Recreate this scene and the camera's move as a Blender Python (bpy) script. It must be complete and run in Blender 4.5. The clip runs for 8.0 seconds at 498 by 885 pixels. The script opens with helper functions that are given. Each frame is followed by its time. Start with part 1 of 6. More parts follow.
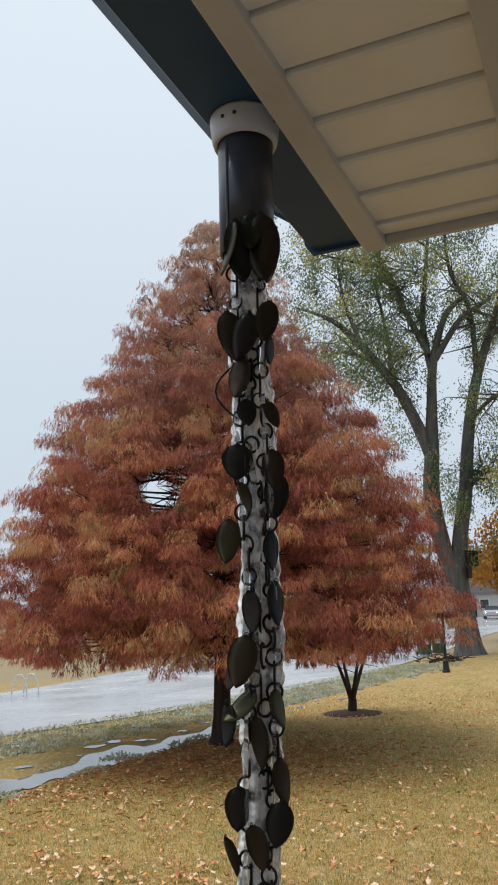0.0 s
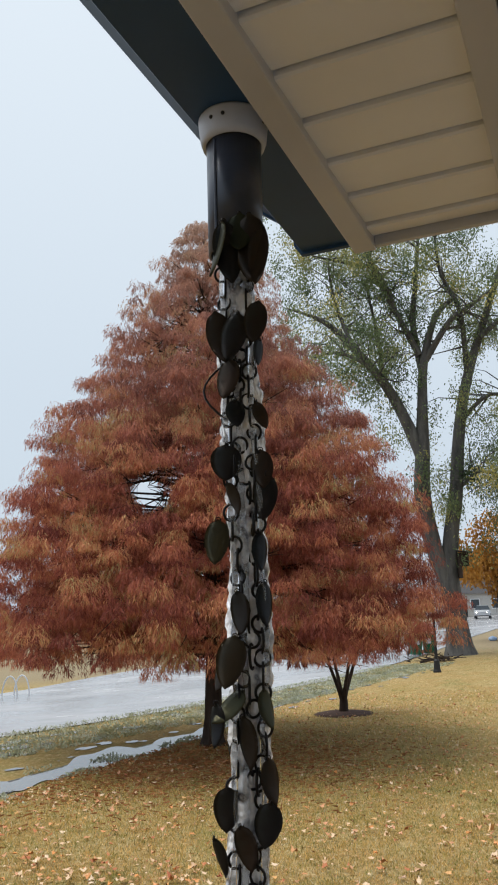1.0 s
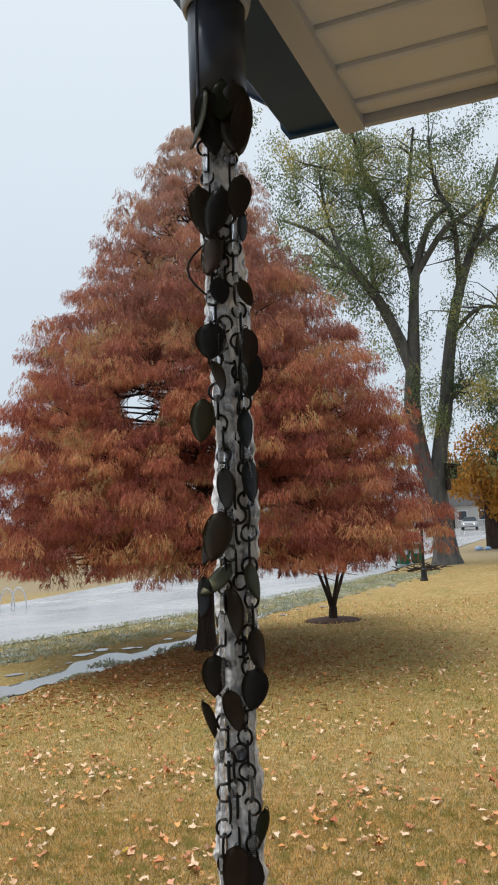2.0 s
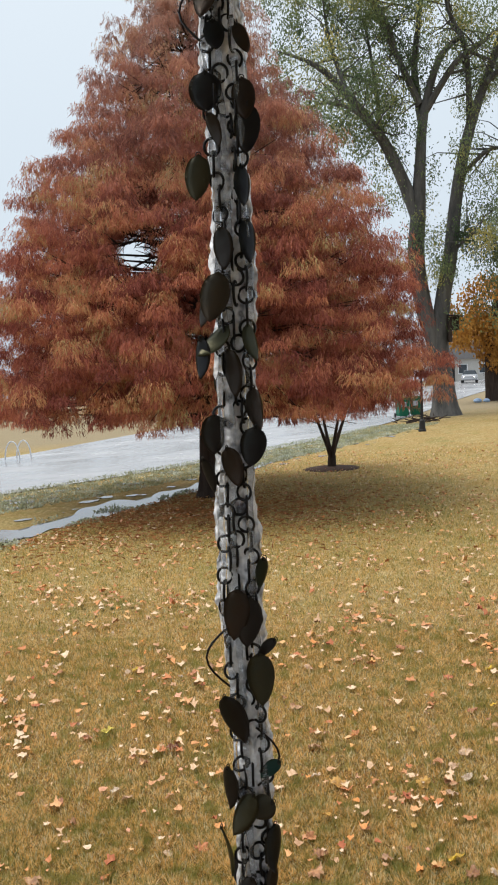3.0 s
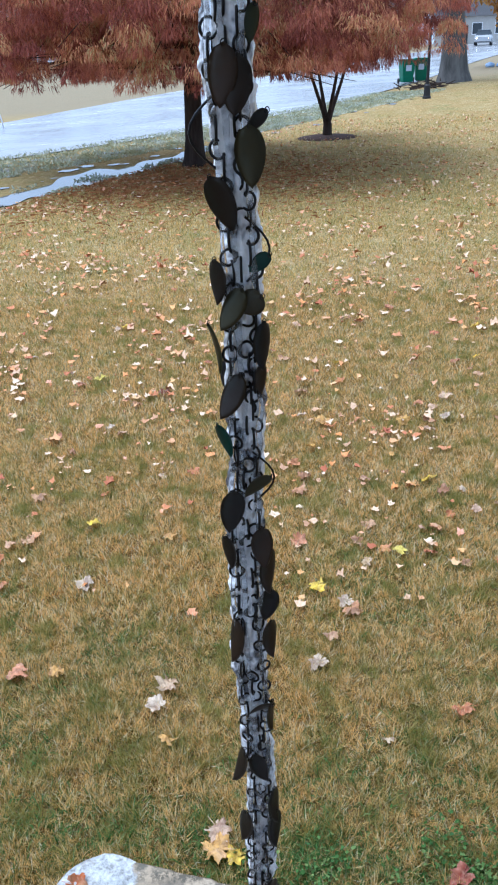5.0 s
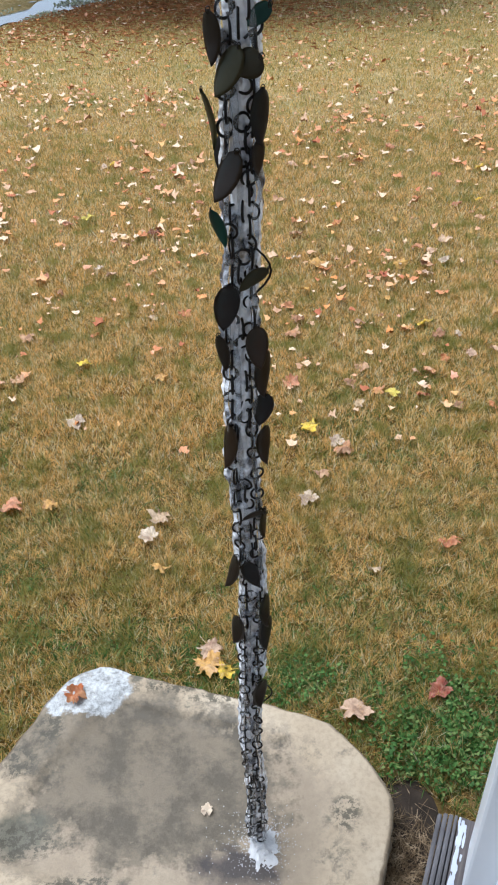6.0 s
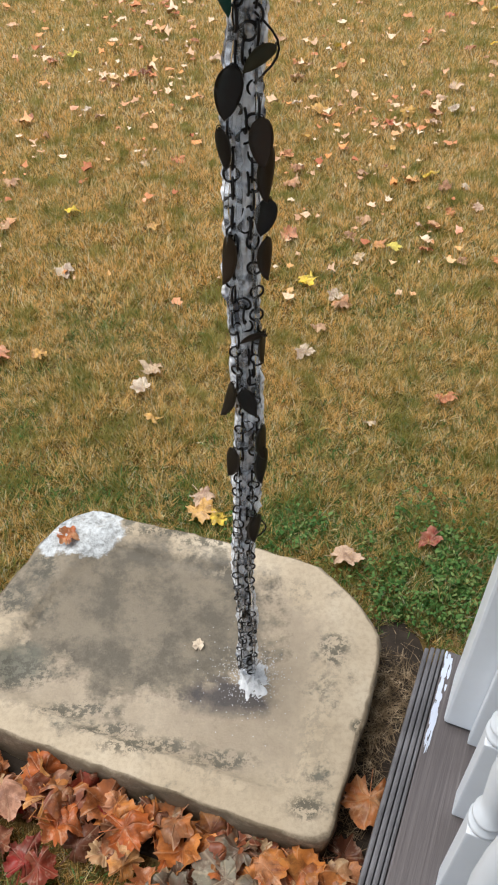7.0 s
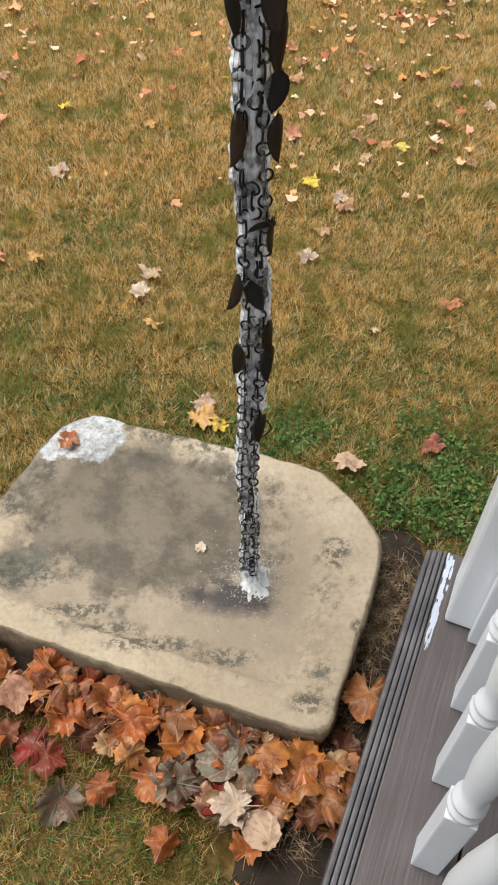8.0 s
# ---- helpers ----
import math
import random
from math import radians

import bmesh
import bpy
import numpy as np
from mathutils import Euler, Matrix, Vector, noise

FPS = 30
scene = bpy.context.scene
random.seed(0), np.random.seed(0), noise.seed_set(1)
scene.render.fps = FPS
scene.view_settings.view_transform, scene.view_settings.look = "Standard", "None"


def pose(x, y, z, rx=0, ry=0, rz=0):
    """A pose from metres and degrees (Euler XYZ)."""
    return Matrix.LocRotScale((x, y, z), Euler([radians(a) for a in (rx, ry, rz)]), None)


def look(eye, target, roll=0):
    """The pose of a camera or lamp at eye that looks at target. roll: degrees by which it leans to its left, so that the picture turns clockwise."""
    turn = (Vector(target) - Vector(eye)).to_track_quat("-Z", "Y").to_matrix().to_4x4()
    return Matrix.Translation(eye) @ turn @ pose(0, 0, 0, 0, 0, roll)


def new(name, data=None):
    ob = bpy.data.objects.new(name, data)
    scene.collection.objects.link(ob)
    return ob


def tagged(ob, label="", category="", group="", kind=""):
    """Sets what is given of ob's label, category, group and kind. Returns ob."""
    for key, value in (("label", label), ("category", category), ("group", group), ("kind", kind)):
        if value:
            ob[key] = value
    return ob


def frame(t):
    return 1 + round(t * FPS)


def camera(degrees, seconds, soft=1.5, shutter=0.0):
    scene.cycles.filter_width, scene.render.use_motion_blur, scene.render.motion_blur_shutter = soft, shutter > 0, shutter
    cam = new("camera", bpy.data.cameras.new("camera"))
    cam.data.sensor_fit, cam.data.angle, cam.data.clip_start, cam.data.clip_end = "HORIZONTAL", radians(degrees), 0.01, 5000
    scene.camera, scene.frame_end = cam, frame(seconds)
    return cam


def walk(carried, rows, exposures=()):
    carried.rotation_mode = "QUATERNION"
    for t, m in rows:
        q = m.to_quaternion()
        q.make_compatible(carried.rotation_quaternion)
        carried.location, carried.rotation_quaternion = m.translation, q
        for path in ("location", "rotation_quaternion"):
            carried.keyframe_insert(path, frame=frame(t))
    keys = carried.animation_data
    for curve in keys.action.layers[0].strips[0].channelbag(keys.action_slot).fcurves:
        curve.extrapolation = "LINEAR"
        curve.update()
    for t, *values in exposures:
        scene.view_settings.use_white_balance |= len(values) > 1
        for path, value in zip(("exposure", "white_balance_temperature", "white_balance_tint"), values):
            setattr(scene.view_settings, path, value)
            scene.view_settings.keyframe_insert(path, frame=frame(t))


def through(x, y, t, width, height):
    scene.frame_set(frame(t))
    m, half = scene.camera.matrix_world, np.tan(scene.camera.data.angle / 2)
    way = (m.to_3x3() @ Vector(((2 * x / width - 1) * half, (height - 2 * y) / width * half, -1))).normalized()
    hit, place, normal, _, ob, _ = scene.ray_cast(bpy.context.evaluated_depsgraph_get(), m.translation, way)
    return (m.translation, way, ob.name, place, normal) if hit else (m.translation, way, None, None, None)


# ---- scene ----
cam = camera(34.4, 8.0, soft=2.0)
PATH = [
    (0, (0.013, 0.251, 2.26), (-0.016, 2.204, 2.693), -1.2),
    (0.5, (0.012, 0.251, 2.261), (-0.008, 2.199, 2.712), -1.3),
    (1, (0.016, 0.251, 2.26), (0.009, 2.203, 2.694), -1.4),
    (1.5, (0.022, 0.257, 2.248), (0.027, 2.224, 2.612), -1.7),
    (1.7, (0.021, 0.26, 2.239), (0.03, 2.235, 2.554), -1.8),
    (2.8, (0.021, 0.263, 2.135), (0.022, 2.263, 2.079), -2.1),
    (3, (0.02, 0.266, 2.113), (0.017, 2.262, 1.982), -2.2),
    (3.5, (0.014, 0.272, 2.062), (0.004, 2.246, 1.739), -2.4),
    (4, (0.011, 0.293, 2.006), (-0.005, 2.226, 1.493), -2.5),
    (4.5, (0.015, 0.305, 1.933), (-0.001, 2.18, 1.237), -2.6),
    (4.7, (0.014, 0.304, 1.907), (0.002, 2.151, 1.139), -2.3),
    (5.8, (0.008, 0.303, 1.81), (0.011, 1.965, 0.698), -1.7),
    (6, (0.006, 0.303, 1.791), (0.013, 1.925, 0.621), -1.3),
    (6.5, (0.001, 0.301, 1.743), (0.017, 1.82, 0.441), -0.5),
    (7, (-0.004, 0.301, 1.702), (0.019, 1.72, 0.294), 0.2),
    (7.5, (-0.01, 0.298, 1.677), (0.018, 1.624, 0.18), 0.7),
    (8, (-0.017, 0.297, 1.665), (0.012, 1.563, 0.117), 0.8),
]
walk(cam, [(t, look(e, a, r)) for t, e, a, r in PATH], exposures=[(0, 0.62, 6350, 10), (1.5, 0.65, 6400, 10), (3, 0.77, 6500, 10), (4.5, 1.08, 4850, 10), (6, 1.04, 5600, 10), (8, 0.97, 6400, 10)])

# ---- light: an overcast, rainy day ----
world = bpy.data.worlds.new("overcast_sky")
scene.world = world
world.use_nodes = True
wn, wl = world.node_tree.nodes, world.node_tree.links
wn.clear()
sky = wn.new("ShaderNodeTexSky")
sky.sky_type, sky.sun_disc = "NISHITA", False
sky.sun_elevation, sky.sun_rotation = radians(71), radians(-76)
sky.air_density, sky.dust_density = 1.5, 4.0
grey = wn.new("ShaderNodeMix")
grey.data_type = "RGBA"
grey.inputs[0].default_value = 0.97
# an overcast sky grows brighter towards the zenith
wtc = wn.new("ShaderNodeTexCoord")
wsep = wn.new("ShaderNodeSeparateXYZ")
wramp = wn.new("ShaderNodeValToRGB")
for stop, (at, col) in zip([wramp.color_ramp.elements[0], wramp.color_ramp.elements[1], wramp.color_ramp.elements.new(0.3), wramp.color_ramp.elements.new(0.65)],
                           ((0.0, (3.9, 4.45, 4.95, 1)), (1.0, (19, 19.2, 19.4, 1)), (0.3, (4.3, 4.85, 5.35, 1)), (0.65, (5.0, 5.5, 5.9, 1)))):
    stop.position, stop.color = at, col
wl.new(wtc.outputs["Generated"], wsep.inputs[0])
wl.new(wsep.outputs[2], wramp.inputs[0])
wl.new(wramp.outputs[0], grey.inputs[7])
back = wn.new("ShaderNodeBackground")
back.inputs[1].default_value = 0.1
wout = wn.new("ShaderNodeOutputWorld")
wl.new(sky.outputs[0], grey.inputs[6])
wl.new(grey.outputs[2], back.inputs[0])
wl.new(back.outputs[0], wout.inputs[0])
sun = new("sun", bpy.data.lights.new("sun", "SUN"))
sun.data.energy, sun.data.angle, sun.data.color = 2.1, radians(40), (1, 0.95, 0.88)
sun.matrix_basis = look((-4, 9, 12), (0, 8, 0))


# ---- materials ----
class Shader:
    """A node material put together step by step."""

    def __init__(self, name, rough=0.8, metal=0.0, spec=0.3):
        self.m = bpy.data.materials.new(name)
        self.m.use_nodes = True
        self.n, self.l = self.m.node_tree.nodes, self.m.node_tree.links
        self.p = self.n["Principled BSDF"]
        self.p.inputs["Roughness"].default_value = rough
        self.p.inputs["Metallic"].default_value = metal
        self.p.inputs["Specular IOR Level"].default_value = spec
        self.c = self.n.new("ShaderNodeTexCoord").outputs["Object"]
        self.geo = self.n.new("ShaderNodeNewGeometry")

    def place(self):
        return self.geo.outputs["Position"]

    def noise(self, scale, detail=4, rough=0.6, stretch=None, where=None):
        t = self.n.new("ShaderNodeTexNoise")
        t.inputs["Scale"].default_value, t.inputs["Detail"].default_value, t.inputs["Roughness"].default_value = scale, detail, rough
        v = where or self.c
        if stretch:
            k = self.n.new("ShaderNodeMapping")
            k.inputs["Scale"].default_value = stretch
            self.l.new(v, k.inputs[0])
            v = k.outputs[0]
        self.l.new(v, t.inputs["Vector"])
        return t.outputs["Fac"]

    def ramp(self, fac, stops, steps=False):
        r = self.n.new("ShaderNodeValToRGB")
        r.color_ramp.interpolation = "CONSTANT" if steps else "LINEAR"
        e = r.color_ramp.elements
        while len(e) < len(stops):
            e.new(0.5)
        for k, (at, col) in zip(e, stops):
            k.position = at
            k.color = (*col, 1) if len(col) == 3 else col
        self.l.new(fac, r.inputs[0])
        return r.outputs[0]

    def mix(self, fac, a, b, how="MIX"):
        x = self.n.new("ShaderNodeMix")
        x.data_type, x.blend_type = "RGBA", how
        for k, v in ((0, fac), (6, a), (7, b)):
            if isinstance(v, (int, float)):
                x.inputs[k].default_value = v
            elif isinstance(v, tuple):
                x.inputs[k].default_value = (*v, 1)
            else:
                self.l.new(v, x.inputs[k])
        return x.outputs[2]

    def maths(self, how, a, b=0.0):
        x = self.n.new("ShaderNodeMath")
        x.operation = how
        for k, v in ((0, a), (1, b)):
            if isinstance(v, (int, float)):
                x.inputs[k].default_value = v
            else:
                self.l.new(v, x.inputs[k])
        return x.outputs[0]

    def axis(self, v, k):
        x = self.n.new("ShaderNodeSeparateXYZ")
        self.l.new(v, x.inputs[0])
        return x.outputs[k]

    def put(self, key, v):
        if isinstance(v, tuple):
            self.p.inputs[key].default_value = (*v, 1)
        elif isinstance(v, (int, float)):
            self.p.inputs[key].default_value = v
        else:
            self.l.new(v, self.p.inputs[key])
        return self

    def bump(self, fac, strength=0.4, distance=0.01):
        b = self.n.new("ShaderNodeBump")
        b.inputs["Strength"].default_value, b.inputs["Distance"].default_value = strength, distance
        self.l.new(fac, b.inputs["Height"])
        self.l.new(b.outputs[0], self.p.inputs["Normal"])
        return self

    def glow_through(self, share, colour):
        """Lets part of the light pass, as leaves do."""
        t = self.n.new("ShaderNodeBsdfTranslucent")
        x = self.n.new("ShaderNodeMixShader")
        x.inputs[0].default_value = share
        self.l.new(colour, t.inputs[0])
        self.l.new(self.p.outputs[0], x.inputs[1])
        self.l.new(t.outputs[0], x.inputs[2])
        self.l.new(x.outputs[0], self.n["Material Output"].inputs[0])
        return self


def island(s):
    return s.geo.outputs["Random Per Island"]


def each(s):
    return s.n.new("ShaderNodeObjectInfo").outputs["Random"]


def plain(name, col, rough=0.6, metal=0.0, vary=0.12, scale=8, bump=0.0, spec=0.3):
    s = Shader(name, rough, metal, spec)
    n = s.noise(scale)
    dark = tuple(c * (1 - vary) for c in col)
    light = tuple(min(1, c * (1 + vary)) for c in col)
    s.put("Base Color", s.ramp(n, [(0.3, dark), (0.7, light)]))
    if bump:
        s.bump(s.noise(scale * 6), bump, 0.004)
    return s.m


def lawn_colour(s):
    """Straw-coloured turf with green patches, the same pattern for soil and blades."""
    p = s.place()
    wide = s.noise(0.55, 3, 0.6, where=p)
    fine = s.noise(3.2, 6, 0.75, where=p)
    f = s.maths("ADD", s.maths("MULTIPLY", wide, 0.5), s.maths("MULTIPLY", fine, 0.5))
    straw = s.ramp(f, [(0.36, (0.20, 0.25, 0.07)), (0.42, (0.40, 0.35, 0.14)), (0.47, (0.72, 0.50, 0.27)), (0.51, (0.86, 0.64, 0.40)), (0.55, (0.66, 0.40, 0.18)), (0.60, (0.42, 0.36, 0.13)), (0.66, (0.24, 0.27, 0.08))])
    russet = s.ramp(s.noise(1.3, 4, 0.65, where=s.place()), [(0.44, (0, 0, 0)), (0.58, (0.62,) * 3)])
    col = s.mix(russet, straw, (0.72, 0.36, 0.16))
    # the turf stays greener close to the house and towards the ditch
    along = s.maths("ADD", s.maths("MULTIPLY", s.axis(s.place(), 1), 1 / 20), s.maths("MULTIPLY", s.maths("SUBTRACT", fine, 0.5), 0.22))
    green = s.ramp(along, [(0.0, (0.6,) * 3), (0.11, (0.5,) * 3), (0.17, (0.1,) * 3), (0.3, (0.16,) * 3), (0.45, (0.5,) * 3), (0.6, (0.66,) * 3), (1.0, (0.5,) * 3)])
    return s.mix(green, col, (0.43, 0.39, 0.155))


def mat_ground():
    s = Shader("turf_ground", 0.95, spec=0.1)
    base = lawn_colour(s)
    p = s.place()
    grain = s.noise(70, 5, 0.75, where=p)
    mid = s.noise(14, 4, 0.7, where=p)
    col = s.mix(s.ramp(grain, [(0.40, (0.6,) * 3), (0.56, (0, 0, 0))]), base, (0.10, 0.07, 0.035))
    col = s.mix(s.ramp(mid, [(0.52, (0, 0, 0)), (0.64, (0.6,) * 3)]), col, (0.24, 0.18, 0.07))
    col = s.mix(s.ramp(mid, [(0.36, (0.6,) * 3), (0.46, (0, 0, 0))]), col, (0.95, 0.76, 0.5))
    # far ground greyed: the haze over it is put into the colour
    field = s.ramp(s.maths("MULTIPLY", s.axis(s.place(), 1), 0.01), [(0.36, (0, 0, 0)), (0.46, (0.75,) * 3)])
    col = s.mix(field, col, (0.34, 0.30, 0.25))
    # near ground darkened in colour for the shade between its blades
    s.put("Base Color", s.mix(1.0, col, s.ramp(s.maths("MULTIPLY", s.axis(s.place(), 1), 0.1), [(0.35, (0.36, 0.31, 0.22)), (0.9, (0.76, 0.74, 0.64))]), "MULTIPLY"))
    s.bump(grain, 0.8, 0.02)
    return s.m


def mat_blade():
    s = Shader("grass_blades", 0.75, spec=0.15)
    base = lawn_colour(s)
    r = island(s)
    v = s.mix(0.8, base, s.ramp(r, [(0.0, (0.05, 0.085, 0.015)), (0.21, (0.17, 0.19, 0.03)), (0.29, (0.50, 0.30, 0.08)), (0.46, (0.94, 0.60, 0.19)), (0.68, (0.98, 0.60, 0.20)), (0.82, (0.99, 0.82, 0.43)), (1.0, (0.99, 0.97, 0.78))]))
    tuft = s.noise(38, 3, 0.65, where=s.place())
    v = s.mix(s.ramp(tuft, [(0.36, (0.6,) * 3), (0.5, (0, 0, 0))]), v, (0.15, 0.15, 0.03))
    v = s.mix(s.ramp(tuft, [(0.52, (0, 0, 0)), (0.64, (0.5,) * 3)]), v, (0.97, 0.74, 0.34))
    clump = s.noise(7, 4, 0.65, where=s.place())
    v = s.mix(s.ramp(clump, [(0.38, (0.7,) * 3), (0.49, (0, 0, 0))]), v, (0.25, 0.27, 0.055))
    s.put("Base Color", v)
    return s.glow_through(0.46, v).m


def mat_green_blade():
    s = Shader("green_grass_blades", 0.65, spec=0.25)
    v = s.ramp(island(s), [(0.0, (0.04, 0.10, 0.022)), (0.6, (0.085, 0.19, 0.04)), (1.0, (0.22, 0.28, 0.09))])
    s.put("Base Color", v)
    return s.glow_through(0.25, v).m


def mat_foliage(name, stops, top=None, through=0.2, wide=2.3, tufts=False):
    s = Shader(name, 0.85, spec=0.1)
    p = s.place()
    n = s.noise(wide, 2, 0.6, where=p)
    r = island(s)
    if tufts:
        # every spray has a hue of its own
        at = s.n.new("ShaderNodeAttribute")
        at.attribute_name = "tint"
        f = s.maths("ADD", s.maths("MULTIPLY", n, 0.34), s.maths("ADD", s.maths("MULTIPLY", at.outputs["Fac"], 0.44), s.maths("MULTIPLY", r, 0.22)))
    else:
        f = s.maths("ADD", s.maths("MULTIPLY", n, 0.9), s.maths("MULTIPLY", r, 0.1))
    col = s.ramp(f, stops)
    # paler towards the top: mist over the crown is put into the colour
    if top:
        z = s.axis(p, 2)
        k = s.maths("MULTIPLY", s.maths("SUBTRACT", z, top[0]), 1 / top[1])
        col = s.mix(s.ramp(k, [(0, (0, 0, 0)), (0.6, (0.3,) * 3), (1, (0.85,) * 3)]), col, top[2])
    s.put("Base Color", col)
    return s.glow_through(through, col).m


def mat_bark(name, a, b, scale=6):
    s = Shader(name, 0.95, spec=0.1)
    n = s.noise(scale, 6, 0.7, stretch=(1, 1, 0.18))
    s.put("Base Color", s.ramp(n, [(0.3, a), (0.7, b)]))
    s.bump(n, 0.9, 0.06)
    return s.m


def mat_concrete():
    s = Shader("stained_concrete", 0.75, spec=0.35)
    p = s.place()
    big, mid, fine = s.noise(3.2, 4, 0.6, where=p), s.noise(9, 5, 0.7, where=p), s.noise(90, 5, 0.75, where=p)
    col = s.ramp(big, [(0.3, (0.34, 0.265, 0.175)), (0.55, (0.44, 0.355, 0.25)), (0.75, (0.52, 0.44, 0.33))])
    col = s.mix(s.ramp(fine, [(0.3, (0.5,) * 3), (0.55, (0, 0, 0))]), col, (0.24, 0.19, 0.13))
    spots = s.mix(1.0, s.ramp(mid, [(0.56, (0, 0, 0)), (0.66, (0.8,) * 3)]), s.ramp(s.noise(42, 4, 0.7, where=p), [(0.42, (0, 0, 0)), (0.6, (1, 1, 1))]), "MULTIPLY")
    col = s.mix(spots, col, (0.075, 0.075, 0.06))
    # the silt that lies in the basin, round its own middle
    x, y = s.axis(p, 0), s.axis(p, 1)
    def blob(cx, cy, rx, ry, soft):
        dx, dy = s.maths("MULTIPLY", s.maths("SUBTRACT", x, cx), 1 / rx), s.maths("MULTIPLY", s.maths("SUBTRACT", y, cy), 1 / ry)
        d = s.maths("SQRT", s.maths("ADD", s.maths("MULTIPLY", dx, dx), s.maths("MULTIPLY", dy, dy)))
        d = s.maths("ADD", d, s.maths("MULTIPLY", s.maths("SUBTRACT", mid, 0.5), 1.6))
        return s.ramp(d, [(1 - soft if soft < 1 else 0, (1, 1, 1)), (1.0, (0, 0, 0))])
    silt = s.mix(1.0, blob(-0.33, 1.43, 0.27, 0.17, 0.3), blob(-0.2, 1.33, 0.3, 0.2, 0.16), "LIGHTEN")
    at = s.n.new("ShaderNodeAttribute")
    at.attribute_name = "rim"
    wash = s.ramp(s.maths("ADD", at.outputs["Fac"], s.maths("MULTIPLY", s.maths("SUBTRACT", mid, 0.5), 0.5)), [(0.66, (1, 1, 1)), (0.80, (0, 0, 0))])
    edge = s.ramp(s.maths("ADD", at.outputs["Fac"], s.maths("MULTIPLY", s.maths("SUBTRACT", mid, 0.5), 0.35)), [(0.66, (0, 0, 0)), (0.77, (1, 1, 1)), (0.84, (0.9,) * 3), (0.93, (0, 0, 0))])
    lichen = s.mix(1.0, edge, s.ramp(s.noise(34, 5, 0.75, where=p), [(0.49, (0, 0, 0)), (0.56, (1, 1, 1))]), "MULTIPLY")
    lichen = s.mix(1.0, lichen, s.ramp(s.noise(4.5, 3, 0.6, where=p), [(0.38, (0, 0, 0)), (0.5, (1, 1, 1))]), "MULTIPLY")
    col = s.mix(s.maths("MULTIPLY", s.mix(1.0, wash, s.ramp(s.noise(7, 5, 0.7, where=p), [(0.4, (1, 1, 1)), (0.68, (0.4,) * 3)]), "MULTIPLY"), 0.78), col, (0.235, 0.185, 0.13))
    col = s.mix(s.maths("MULTIPLY", s.mix(1.0, silt, s.ramp(s.noise(11, 5, 0.75, where=p), [(0.40, (1, 1, 1)), (0.58, (0.6,) * 3)]), "MULTIPLY"), 0.96), col, (0.082, 0.068, 0.047))
    col = s.mix(s.maths("MULTIPLY", blob(-0.5, 1.22, 0.09, 0.06, 0.6), 0.8), col, (0.1, 0.1, 0.075))
    col = s.mix(s.maths("MULTIPLY", blob(-0.035, 1.135, 0.11, 0.055, 0.5), 0.95), col, (0.045, 0.037, 0.036))
    col = s.mix(s.maths("MULTIPLY", lichen, 0.28), col, (0.085, 0.08, 0.068))
    grit = s.ramp(s.noise(48, 5, 0.8, where=p), [(0.47, (0, 0, 0)), (0.53, (1, 1, 1))])
    for cx, cy, rx, ry in ((-0.5, 1.2, 0.12, 0.05), (-0.36, 1.11, 0.1, 0.03), (-0.2, 1.03, 0.12, 0.028), (-0.2, 1.58, 0.16, 0.025), (0.12, 0.9, 0.05, 0.03), (0.2, 1.24, 0.04, 0.05), (-0.08, 1.545, 0.12, 0.022), (-0.53, 1.38, 0.05, 0.05), (-0.48, 1.47, 0.04, 0.05), (-0.29, 1.065, 0.1, 0.02), (0.235, 1.06, 0.022, 0.022), (-0.05, 1.0, 0.09, 0.025)):
        col = s.mix(s.maths("MULTIPLY", s.mix(1.0, blob(cx, cy, rx, ry, 0.5), grit, "MULTIPLY"), 0.85), col, (0.072, 0.065, 0.046))
    lime = s.mix(1.0, blob(-0.405, 1.6, 0.14, 0.085, 0.12), s.ramp(s.noise(30, 5, 0.8, where=p), [(0.32, (0.45,) * 3), (0.46, (0.95,) * 3)]), "MULTIPLY")
    col = s.mix(lime, col, s.ramp(s.noise(55, 6, 0.8, where=p), [(0.35, (0.16, 0.16, 0.155)), (0.5, (0.42, 0.43, 0.43)), (0.62, (0.60, 0.62, 0.63))]))
    # sides darkened: splashed earth, with the shade on them put into the colour
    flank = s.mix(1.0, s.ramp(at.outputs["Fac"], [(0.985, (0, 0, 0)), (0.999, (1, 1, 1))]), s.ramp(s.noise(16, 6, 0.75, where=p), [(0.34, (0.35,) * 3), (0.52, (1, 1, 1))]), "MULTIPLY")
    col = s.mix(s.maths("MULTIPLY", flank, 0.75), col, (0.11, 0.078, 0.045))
    s.put("Base Color", col)
    wet = s.mix(1.0, wash, silt, "ADD")
    s.put("Roughness", s.ramp(wet, [(0.0, (0.8,) * 3), (1.0, (0.5,) * 3)]))
    s.bump(s.mix(0.55, fine, mid), 0.65, 0.009)
    return s.m


def mat_road():
    s = Shader("wet_road", 0.2, spec=0.6)
    p = s.place()
    n = s.noise(0.25, 4, 0.6, where=p)
    s.put("Base Color", s.ramp(n, [(0.3, (0.27, 0.27, 0.28)), (0.7, (0.40, 0.40, 0.41))]))
    s.put("Roughness", s.ramp(n, [(0.3, (0.12,) * 3), (0.7, (0.3,) * 3)]))
    s.bump(s.noise(3, 5, 0.7, where=p), 0.15, 0.02)
    return s.m


def mat_water():
    s = Shader("puddle_water", 0.06, spec=0.6)
    s.put("Base Color", (0.16, 0.16, 0.16))
    s.bump(s.noise(5, 3, 0.5, where=s.place()), 0.1, 0.01)
    return s.m


